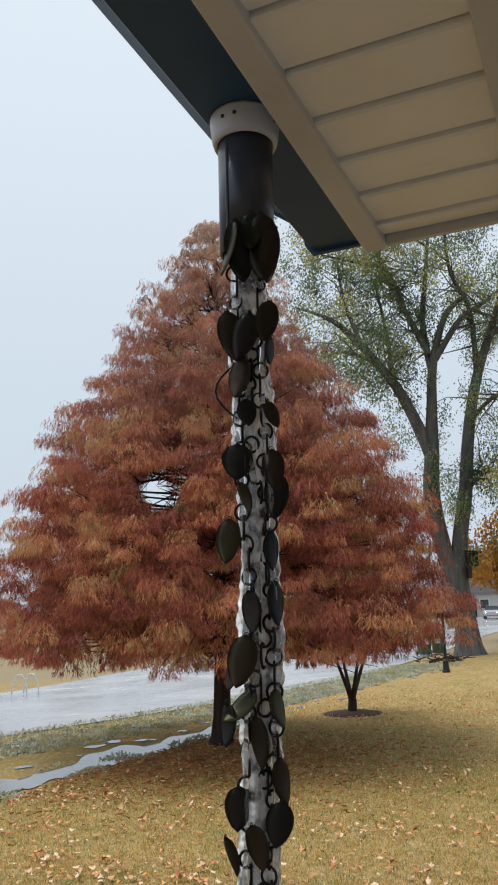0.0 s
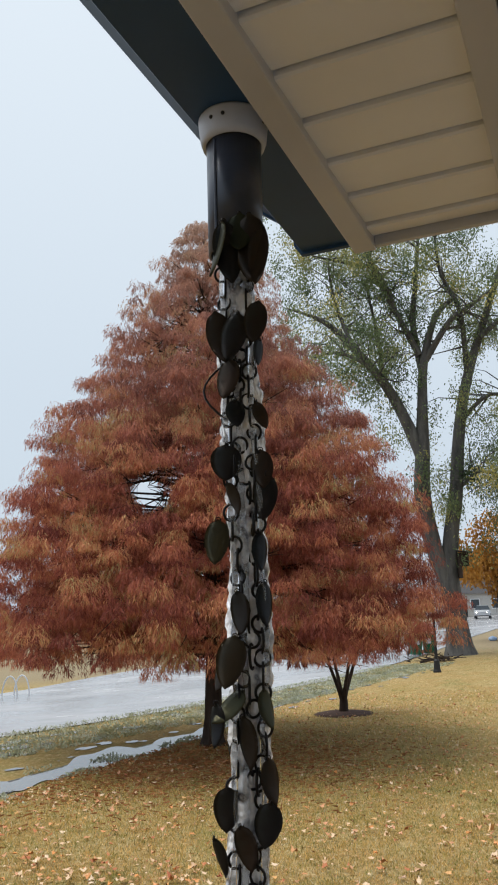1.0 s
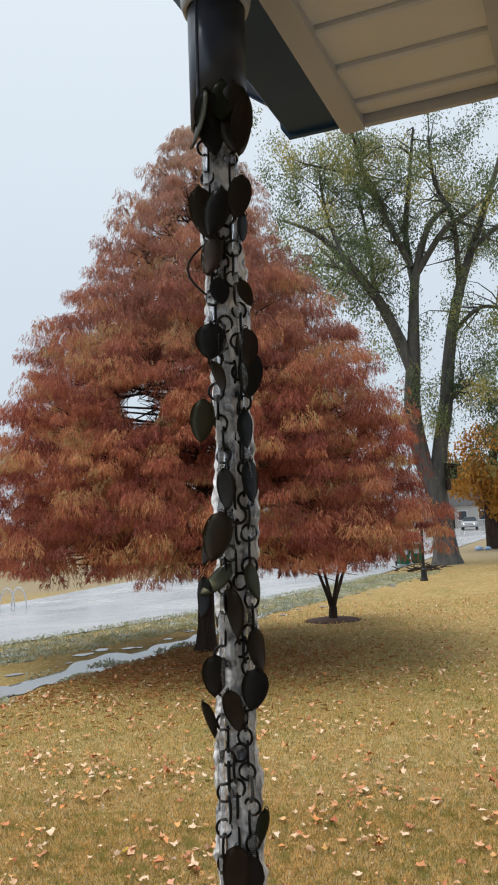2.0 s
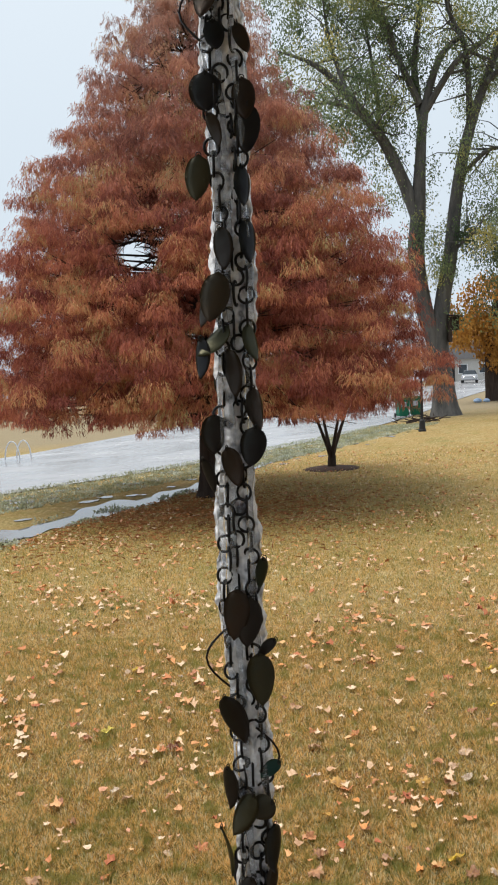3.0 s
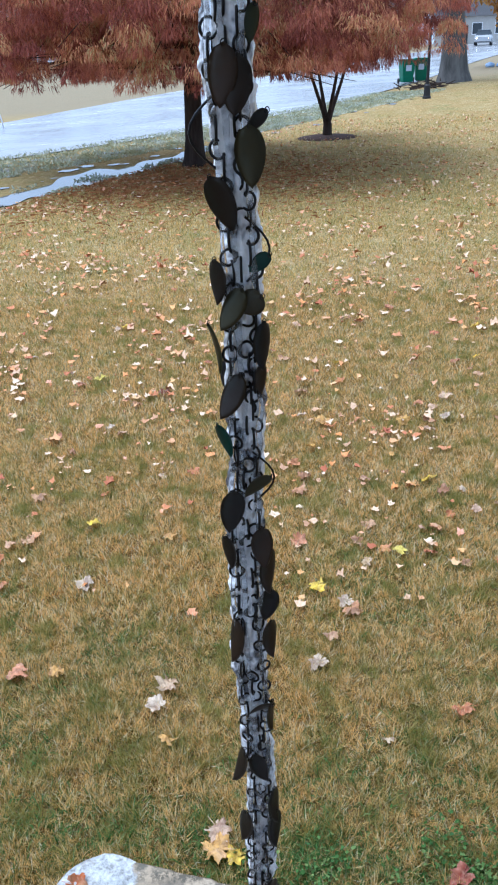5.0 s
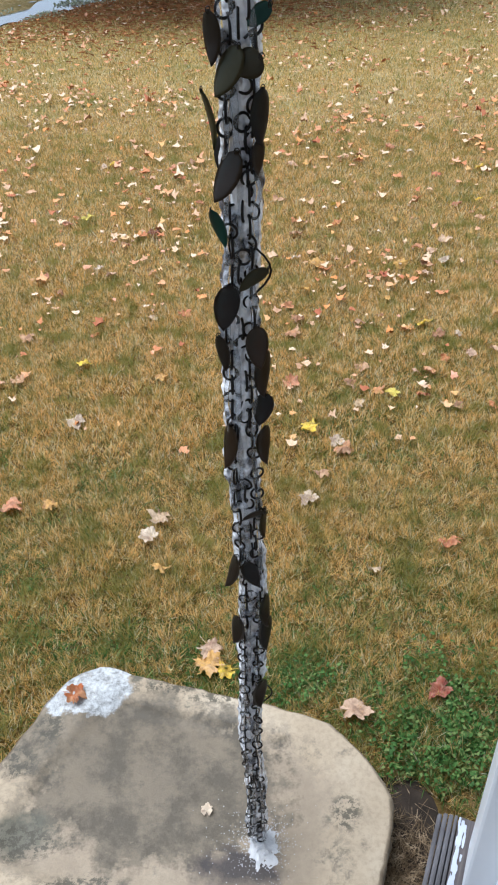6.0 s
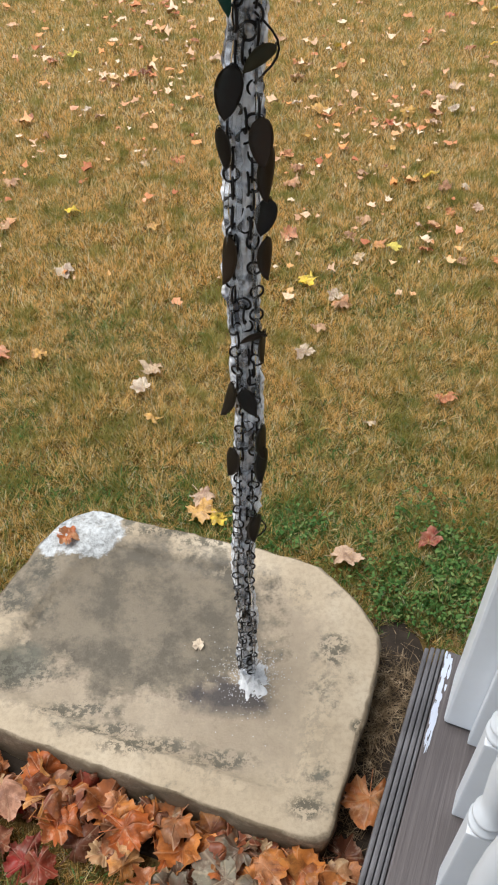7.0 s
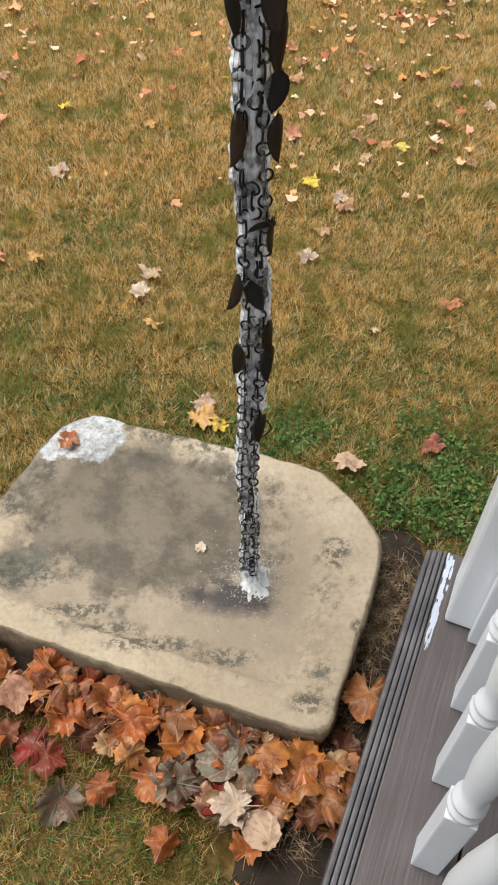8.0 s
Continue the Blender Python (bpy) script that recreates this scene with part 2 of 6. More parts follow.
def mat_stream():
    s = Shader("running_water", 0.07, spec=0.7)
    n = s.noise(52, 2, 0.5, stretch=(1, 1, 0.75))
    s.put("Base Color", s.ramp(n, [(0.33, (0.22, 0.23, 0.27)), (0.41, (0.72, 0.74, 0.80)), (0.54, (0.98, 0.98, 1.0))]))
    s.put("Transmission Weight", s.ramp(n, [(0.34, (0.7,) * 3), (0.5, (0.05,) * 3)]))
    s.p.inputs["IOR"].default_value = 1.33
    s.bump(s.noise(60, 2, 0.5, stretch=(1, 1, 0.7)), 1.0, 0.02)
    return s.m


def mat_clear():
    s = Shader("clear_water", 0.03, spec=0.5)
    s.put("Base Color", (0.95, 0.97, 1.0))
    s.put("Transmission Weight", 0.9)
    s.p.inputs["IOR"].default_value = 1.33
    return s.m


def mat_foam():
    s = Shader("white_splash_foam", 0.15, spec=0.6)
    s.put("Base Color", (0.95, 0.96, 0.98))
    s.put("Transmission Weight", 0.45)
    return s.m


def mat_copper():
    s = Shader("dark_patinated_metal", 0.36, 0.55, 0.5)
    n = s.noise(22, 4, 0.6)
    r = each(s)
    base = s.ramp(r, [(0.0, (0.030, 0.031, 0.036)), (0.35, (0.05, 0.040, 0.033)), (0.7, (0.075, 0.050, 0.036)), (0.9, (0.085, 0.082, 0.042)), (0.95, (0.05, 0.06, 0.035)), (1.0, (0.02, 0.10, 0.09))])
    s.put("Base Color", s.mix(s.ramp(n, [(0.5, (0, 0, 0)), (0.75, (0.4,) * 3)]), base, (0.05, 0.075, 0.07)))
    s.bump(s.noise(80, 3), 0.25, 0.002)
    return s.m


def mat_leaf(name, cols, rough=0.6):
    s = Shader(name, rough, spec=0.4)
    r = each(s)
    step = 1 / len(cols)
    base = s.ramp(r, [(i * step, c) for i, c in enumerate(cols)], True)
    # patches of a second hue
    other = s.ramp(s.maths("FRACT", s.maths("MULTIPLY", r, 7.3)), [(i * step, c) for i, c in enumerate(cols)], True)
    base = s.mix(s.ramp(s.noise(17, 4, 0.65, where=s.place()), [(0.46, (0, 0, 0)), (0.6, (0.5,) * 3)]), base, other)
    n = s.noise(26, 5, 0.7, where=s.place())
    col = s.mix(s.ramp(n, [(0.44, (0, 0, 0)), (0.6, (0.9,) * 3)]), base, s.mix(0.62, base, (0.12, 0.04, 0.02)))
    col = s.mix(s.ramp(s.noise(60, 4, 0.7, where=s.place()), [(0.55, (0, 0, 0)), (0.7, (0.45,) * 3)]), col, s.mix(0.5, base, (0.85, 0.7, 0.5)))
    at = s.n.new("ShaderNodeAttribute")
    at.attribute_name = "vein"
    rib = s.ramp(at.outputs["Fac"], [(0.55, (0, 0, 0)), (1.0, (0.42,) * 3)])
    col = s.mix(rib, col, s.mix(0.55, base, (0.8, 0.62, 0.42)))
    s.put("Base Color", col)
    s.bump(s.mix(0.5, s.noise(45, 3), at.outputs["Fac"]), 0.6, 0.005)
    return s.glow_through(0.2, col).m


def mat_litter():
    s = Shader("leaf_litter", 0.7, spec=0.2)
    col = s.ramp(island(s), [(0.0, (0.40, 0.13, 0.07)), (0.12, (0.60, 0.26, 0.12)), (0.28, (0.62, 0.40, 0.25)), (0.42, (0.74, 0.32, 0.10)), (0.52, (0.50, 0.30, 0.18)), (0.62, (0.76, 0.56, 0.38)), (0.8, (0.78, 0.64, 0.48)), (0.9, (0.72, 0.42, 0.16)), (1.0, (0.74, 0.40, 0.29))])
    blot = s.ramp(s.noise(55, 4, 0.7, where=s.place()), [(0.4, (0.78, 0.70, 0.62)), (0.6, (1, 1, 1))])
    s.put("Base Color", s.mix(1.0, col, blot, "MULTIPLY"))
    return s.m


def mat_plank():
    s = Shader("grey_brown_decking", 0.42, spec=0.35)
    rot = s.n.new("ShaderNodeVectorRotate")
    rot.rotation_type = "Z_AXIS"
    rot.inputs["Angle"].default_value = -math.atan2(0.921, 0.39)
    s.l.new(s.place(), rot.inputs["Vector"])
    grain = s.noise(3, 5, 0.7, stretch=(1.2, 55, 1), where=rot.outputs[0])
    blot = s.noise(9, 4, 0.6, where=s.place())
    col = s.ramp(grain, [(0.3, (0.078, 0.066, 0.066)), (0.6, (0.135, 0.115, 0.113)), (0.8, (0.23, 0.21, 0.20))])
    s.put("Base Color", s.mix(s.ramp(blot, [(0.45, (0, 0, 0)), (0.7, (0.5,) * 3)]), col, (0.1, 0.085, 0.08)))
    s.bump(grain, 0.4, 0.003)
    return s.m


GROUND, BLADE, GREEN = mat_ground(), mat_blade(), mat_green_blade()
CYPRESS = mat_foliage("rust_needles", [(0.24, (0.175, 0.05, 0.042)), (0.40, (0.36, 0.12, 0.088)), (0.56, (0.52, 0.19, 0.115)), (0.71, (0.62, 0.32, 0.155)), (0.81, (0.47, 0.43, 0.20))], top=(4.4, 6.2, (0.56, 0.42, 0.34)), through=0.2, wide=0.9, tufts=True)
WILLOW = mat_foliage("yellow_green_leaves", [(0.34, (0.085, 0.125, 0.07)), (0.52, (0.20, 0.25, 0.12)), (0.68, (0.52, 0.45, 0.15))], through=0.35, wide=0.3)
ORANGE = mat_foliage("orange_leaves", [(0.3, (0.28, 0.13, 0.04)), (0.7, (0.55, 0.29, 0.06))])
HAZE = mat_foliage("far_bare_twigs", [(0.3, (0.16, 0.13, 0.12)), (0.7, (0.27, 0.22, 0.18))])
BARK, DARKBARK = mat_bark("grey_bark", (0.05, 0.05, 0.05), (0.16, 0.155, 0.15), 3), mat_bark("dark_bark", (0.025, 0.018, 0.015), (0.08, 0.06, 0.05), 8)
CONCRETE, ROAD, WATER, STREAM, CLEAR, FOAM, COPPER = mat_concrete(), mat_road(), mat_water(), mat_stream(), mat_clear(), mat_foam(), mat_copper()
WIRE = plain("black_ring_metal", (0.022, 0.02, 0.02), 0.35, 0.7)
GUTTER = plain("dark_green_gutter_paint", (0.028, 0.075, 0.165), 0.5, 0, 0.1, 6, spec=0.3)
PIPE = plain("dark_downspout", (0.05, 0.06, 0.088), 0.3, 0.15, 0.4, 11, spec=0.5)
COLLAR = plain("grey_white_collar", (0.56, 0.6, 0.70), 0.5, 0, 0.1, 14)
SOFFIT = plain("beige_vinyl_soffit", (0.81, 0.835, 0.90), 0.5, 0, 0.05, 3, 0.12)
TRIM = plain("taupe_trim", (0.55, 0.57, 0.64), 0.5, 0, 0.06, 4, 0.1)
WHITE = plain("white_vinyl", (0.8, 0.82, 0.85), 0.35, 0, 0.03, 12)
DECK = mat_plank()
NOSING = plain("grey_deck_nosing", (0.115, 0.11, 0.115), 0.38, 0, 0.4, 16, 0.3)
SIDING = plain("pale_siding", (0.48, 0.47, 0.45), 0.6)
SHINGLE = plain("dark_shingles", (0.07, 0.07, 0.075), 0.9, 0, 0.3, 12, 0.4)
SOIL = plain("damp_soil", (0.034, 0.025, 0.018), 0.95, 0, 0.4, 25, 0.6)
MULCH = plain("dark_mulch", (0.07, 0.04, 0.03), 0.95, 0, 0.4, 12, 0.6)
BIN = plain("green_bin_plastic", (0.012, 0.15, 0.085), 0.45)
BLACK = plain("black_plastic", (0.02, 0.02, 0.022), 0.5)
GLASS = plain("dark_glass", (0.03, 0.04, 0.05), 0.08, 0, 0.1, 3, spec=0.6)
PAINT = plain("silver_car_paint", (0.55, 0.57, 0.6), 0.25, 0.5)
BLUE = plain("blue_plastic_bag", (0.3, 0.42, 0.62), 0.4)
LEAVES = mat_leaf("autumn_maple_leaf", [(0.6, 0.24, 0.09), (0.6, 0.36, 0.2), (0.66, 0.3, 0.13), (0.72, 0.5, 0.33), (0.62, 0.36, 0.08), (0.7, 0.54, 0.36), (0.6, 0.22, 0.1), (0.68, 0.42, 0.28), (0.4, 0.2, 0.1), (0.68, 0.3, 0.16), (0.72, 0.42, 0.12)])
PILE = mat_leaf("wet_maple_leaf", [(0.30, 0.028, 0.02), (0.44, 0.11, 0.022), (0.56, 0.29, 0.18), (0.13, 0.045, 0.022), (0.46, 0.16, 0.045), (0.60, 0.22, 0.05), (0.14, 0.115, 0.08), (0.42, 0.12, 0.03), (0.22, 0.065, 0.03), (0.55, 0.36, 0.19), (0.46, 0.15, 0.045), (0.62, 0.27, 0.07)], 0.46)
YELLOW = mat_leaf("yellow_maple_leaf", [(0.85, 0.6, 0.06), (0.8, 0.5, 0.05), (0.75, 0.62, 0.12)])
PALE = mat_leaf("pale_maple_leaf", [(0.66, 0.53, 0.39), (0.64, 0.44, 0.3), (0.74, 0.62, 0.47), (0.72, 0.48, 0.36)])
GREY_LEAF = mat_leaf("grey_olive_leaf", [(0.20, 0.17, 0.12), (0.23, 0.2, 0.14)])
LITTER = mat_litter()
NEEDLES = mat_foliage("shed_needles", [(0.3, (0.22, 0.09, 0.04)), (0.7, (0.46, 0.21, 0.08))])
STRAW = mat_foliage("dead_straw", [(0.3, (0.10, 0.07, 0.04)), (0.5, (0.26, 0.185, 0.11)), (0.7, (0.56, 0.43, 0.28))], wide=40)
VERGE = mat_foliage("wet_verge_grass", [(0.3, (0.3, 0.3, 0.15)), (0.5, (0.42, 0.44, 0.3)), (0.7, (0.6, 0.62, 0.55))])


# ---- building helpers ----
HOUSE = Vector((0.0, 1.2, 0.0))
ALONG, INTO = Vector((0.39, 0.921, 0)).normalized(), Vector((0.921, -0.39, 0)).normalized()


def hp(u, v, z):
    """A point of the house: u along its eave, v in from the rain chain, z up."""
    return HOUSE + ALONG * u + INTO * v + Vector((0, 0, z))


def rise(x, y):
    """Height of the land: level lawn, then a gentle cross slope."""
    s = min(1, max(0, (y - 11) / 26))
    s = s * s * (3 - 2 * s)
    far = min(1, max(0, (y - 45) / 60))
    return s * 2.2 * math.tanh(x * 0.047 / 2.2) + far * 0.9


def mesh_of(name, bm, material, smooth=False):
    me = bpy.data.meshes.new(name)
    bmesh.ops.recalc_face_normals(bm, faces=bm.faces)
    bm.to_mesh(me)
    bm.free()
    if smooth:
        for f in me.polygons:
            f.use_smooth = True
    me.materials.append(material)
    return me


def thing(name, at, label, category, group="", kind=""):
    ob = new(name)
    ob.empty_display_size = 0.1
    ob.matrix_basis = Matrix.Translation(at)
    return tagged(ob, label, category, group, kind)


def part(name, bm, material, parent=None, label="", smooth=False):
    """One mesh object under a thing or a part; the mesh is in world coordinates."""
    ob = new(name, mesh_of(name, bm, material, smooth))
    if parent:
        ob.parent = parent
        m = parent.matrix_basis.copy()
        up = parent.parent
        while up:
            m = up.matrix_basis @ parent.matrix_parent_inverse @ m
            parent, up = up, up.parent
        ob.matrix_parent_inverse = m.inverted()
    return tagged(ob, label) if label else ob


def solo(name, bm, material, label, category, group="", kind="", smooth=False):
    return tagged(new(name, mesh_of(name, bm, material, smooth)), label, category, group, kind)


def cloud(name, verts, faces, material, smooth=False):
    me = bpy.data.meshes.new(name)
    me.vertices.add(len(verts))
    me.vertices.foreach_set("co", np.asarray(verts, np.float32).ravel())
    n = faces.shape[1]
    me.loops.add(faces.size)
    me.loops.foreach_set("vertex_index", faces.astype(np.int32).ravel())
    me.polygons.add(len(faces))
    me.polygons.foreach_set("loop_start", np.arange(len(faces), dtype=np.int32) * n)
    me.update(calc_edges=True)
    me.validate()
    me.materials.append(material)
    return me


def under(ob, parent):
    ob.parent = parent
    ob.matrix_parent_inverse = parent.matrix_basis.inverted()
    return ob


def hex_box(bm, pts):
    """A box from its eight corners: four below, four above, in turn."""
    v = [bm.verts.new(p) for p in pts]
    for q in ((3, 2, 1, 0), (4, 5, 6, 7), (0, 1, 5, 4), (1, 2, 6, 5), (2, 3, 7, 6), (3, 0, 4, 7)):
        bm.faces.new([v[i] for i in q])
    return v


def hbox(u0, u1, v0, v1, z0, z1, bevel=0.0, bm=None):
    bm = bm or bmesh.new()
    hex_box(bm, [hp(u0, v0, z0), hp(u1, v0, z0), hp(u1, v1, z0), hp(u0, v1, z0), hp(u0, v0, z1), hp(u1, v0, z1), hp(u1, v1, z1), hp(u0, v1, z1)])
    if bevel:
        bmesh.ops.bevel(bm, geom=list(bm.edges), offset=bevel, segments=2, affect="EDGES", profile=0.6)
    return bm


def box(x0, x1, y0, y1, z0, z1, bevel=0.0, bm=None, m=None):
    bm = bm or bmesh.new()
    pts = [Vector(p) for p in ((x0, y0, z0), (x1, y0, z0), (x1, y1, z0), (x0, y1, z0), (x0, y0, z1), (x1, y0, z1), (x1, y1, z1), (x0, y1, z1))]
    hex_box(bm, [m @ p for p in pts] if m else pts)
    if bevel:
        bmesh.ops.bevel(bm, geom=list(bm.edges), offset=bevel, segments=2, affect="EDGES", profile=0.6)
    return bm


def lathe(profile, at, sides=20, bm=None, caps=True):
    """Turns (radius, z) pairs round the upright through at."""
    bm = bm or bmesh.new()
    rings = []
    for r, z in profile:
        rings.append([bm.verts.new((at[0] + r * math.cos(2 * math.pi * k / sides), at[1] + r * math.sin(2 * math.pi * k / sides), at[2] + z)) for k in range(sides)])
    for a, b in zip(rings, rings[1:]):
        for k in range(sides):
            bm.faces.new((a[k], a[(k + 1) % sides], b[(k + 1) % sides], b[k]))
    if caps:
        bm.faces.new(rings[0][::-1])
        bm.faces.new(rings[-1])
    return bm


def tube(points, radii, sides=8, bm=None):
    """A limb along points, tapering through radii."""
    bm = bm or bmesh.new()
    pts = [Vector(p) for p in points]
    rings = []
    for i, p in enumerate(pts):
        d = (pts[min(i + 1, len(pts) - 1)] - pts[max(i - 1, 0)]).normalized()
        a = d.cross(Vector((0.31, 0.95, 0.05))).normalized()
        b = d.cross(a)
        r = radii[i]
        rings.append([bm.verts.new(p + a * r * math.cos(2 * math.pi * k / sides) + b * r * math.sin(2 * math.pi * k / sides)) for k in range(sides)])
    for a, b in zip(rings, rings[1:]):
        for k in range(sides):
            bm.faces.new((a[k], a[(k + 1) % sides], b[(k + 1) % sides], b[k]))
    bm.faces.new(rings[0][::-1])
    bm.faces.new(rings[-1])
    return bm


def smooth_line(pts, steps=4):
    """A rounder line through the points."""
    pts = [Vector(p) for p in pts]
    out = []
    for i in range(len(pts) - 1):
        a, b, c, d = pts[max(i - 1, 0)], pts[i], pts[i + 1], pts[min(i + 2, len(pts) - 1)]
        for k in range(steps):
            t = k / steps
            out.append(0.5 * ((2 * b) + (c - a) * t + (2 * a - 5 * b + 4 * c - d) * t * t + (3 * b - a - 3 * c + d) * t ** 3))
    return out + [pts[-1]]


def blades(base, way, length, width, rng, sag=0.0):
    """Thin pointed blades: one triangle each, or two where they sag."""
    n = len(base)
    side = np.cross(way, rng.normal(size=(n, 3)))
    side /= np.linalg.norm(side, axis=1)[:, None] + 1e-9
    w = (side.T * width * 0.5).T
    tip = base + (way.T * length).T
    if not sag:
        v = np.stack([base - w, base + w, tip], 1).reshape(-1, 3)
        return v, np.arange(3 * n).reshape(-1, 3)
    mid = base + (way.T * length * 0.55).T
    tip = tip - np.stack([np.zeros(n), np.zeros(n), length * sag], 1)
    v = np.stack([base - w, base + w, mid + w * 0.8, mid - w * 0.8, tip], 1).reshape(-1, 3)
    k = np.arange(n)[:, None] * 5
    f = np.concatenate([k + np.array([[0, 1, 2]]), k + np.array([[0, 2, 3]]), k + np.array([[3, 2, 4]])])
    return v, f


# ---- ground, road, water ----
def ground_sheet():
    """One sheet: fine near the house, wider towards the horizon."""
    ys = [-400, -80, -20, -6, -2, 0] + [0.3 * i for i in range(1, 45)] + [14 + 1.2 * i for i in range(40)] + [66, 72, 80, 90, 105, 125, 160, 260, 600, 1600]
    xs = [-1600, -500, -180, -90, -60] + [-45 + 3 * i for i in range(11)] + [-12 + 0.6 * i for i in range(41)] + [15 + 3 * i for i in range(11)] + [60, 90, 180, 500, 1600]
    verts = []
    for y in ys:
        for x in xs:
            z = rise(x, y)
            verts.append((x, y, z))
    w = len(xs)
    faces = np.array([(j * w + i, j * w + i + 1, (j + 1) * w + i + 1, (j + 1) * w + i) for j in range(len(ys) - 1) for i in range(w - 1)])
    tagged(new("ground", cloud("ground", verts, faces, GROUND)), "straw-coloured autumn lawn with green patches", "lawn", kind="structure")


def ribbon(left, right, lift, wob=0.0, steps=70):
    """A strip on the land between two border lines."""
    bm = bmesh.new()
    a, b = smooth_line([(x, y, 0) for x, y in left], steps // (len(left) - 1)), smooth_line([(x, y, 0) for x, y in right], steps // (len(right) - 1))
    n = min(len(a), len(b))
    rows = []
    for i in range(n):
        p, q = a[i * (len(a) - 1) // (n - 1)], b[i * (len(b) - 1) // (n - 1)]
        row = []
        for k in range(9):
            c = p.lerp(q, k / 8)
            if wob and k in (0, 8):
                c = c + (q - p).normalized() * wob * noise.noise((c.x * 1.3, c.y * 1.3, 3.0 + k))
            row.append(bm.verts.new((c.x, c.y, rise(c.x, c.y) + lift)))
        rows.append(row)
    for r, s in zip(rows, rows[1:]):
        for k in range(8):
            bm.faces.new((r[k], r[k + 1], s[k + 1], s[k]))
    return bm


ground_sheet()
ROAD_NEAR = [(-14.2, 5), (-6.0, 17.6), (0.4, 27.0), (6.4, 37.5), (19, 66), (60, 150)]
ROAD_FAR = [(-30, 14), (-12.5, 33), (-7.5, 46), (1, 62), (15, 84), (52, 160)]
solo("road", ribbon(ROAD_NEAR, ROAD_FAR, 0.03), ROAD, "wet grey road reflecting the pale sky", "road", kind="structure", smooth=True)
PUDDLE_NEAR = [(-4.3, 10.6), (-3.55, 11.7), (-3.15, 13.1), (-2.5, 14.5), (-1.15, 17.5), (0.6, 22.8), (2.25, 26.0), (5.4, 32.6)]
PUDDLE_FAR = [(-5.4, 11.7), (-4.05, 12.9), (-3.5, 13.9), (-2.85, 15.4), (-1.3, 18.4), (0.55, 23.8), (2.28, 27.0), (5.5, 33.6)]
solo("water", ribbon(PUDDLE_NEAR, PUDDLE_FAR, 0.015, 0.85, 180), WATER, "long rain puddle along a shallow ditch in the lawn", "puddle", kind="structure", smooth=True)


def dry_land(x, y):
    """Which points lie on the house's side of the long puddle."""
    return x > np.interp(y, [p[1] for p in PUDDLE_NEAR], [p[0] for p in PUDDLE_NEAR], left=-99) + 0.12


def shoulder_pools():
    """Small pools that stand between the grass at the road's edge."""
    rng = random.Random(4)
    bm = bmesh.new()
    for _ in range(170):
        t = rng.random() ** 1.1
        x = -6.6 + 13 * t
        y = 14.6 + 21 * t
        off = rng.random() ** 1.6 * 3.0
        x, y = x + off * 0.8 - 0.2, y - off * 0.45
        r = rng.uniform(0.05, 0.26) * (1 - off / 5)
        vs = []
        for k in range(14):
            a = 2 * math.pi * k / 14
            q = r * rng.uniform(0.6, 1.3)
            px, py = x + q * 1.2 * math.cos(a) + 0.4 * q * math.sin(a), y + q * 1.5 * math.sin(a)
            vs.append(bm.verts.new((px, py, rise(px, py) + 0.016)))
        bm.faces.new(vs)
    solo("water_pool", bm, WATER, "shallow rain pools between grass at the road edge", "puddle", kind="stuff")


shoulder_pools()


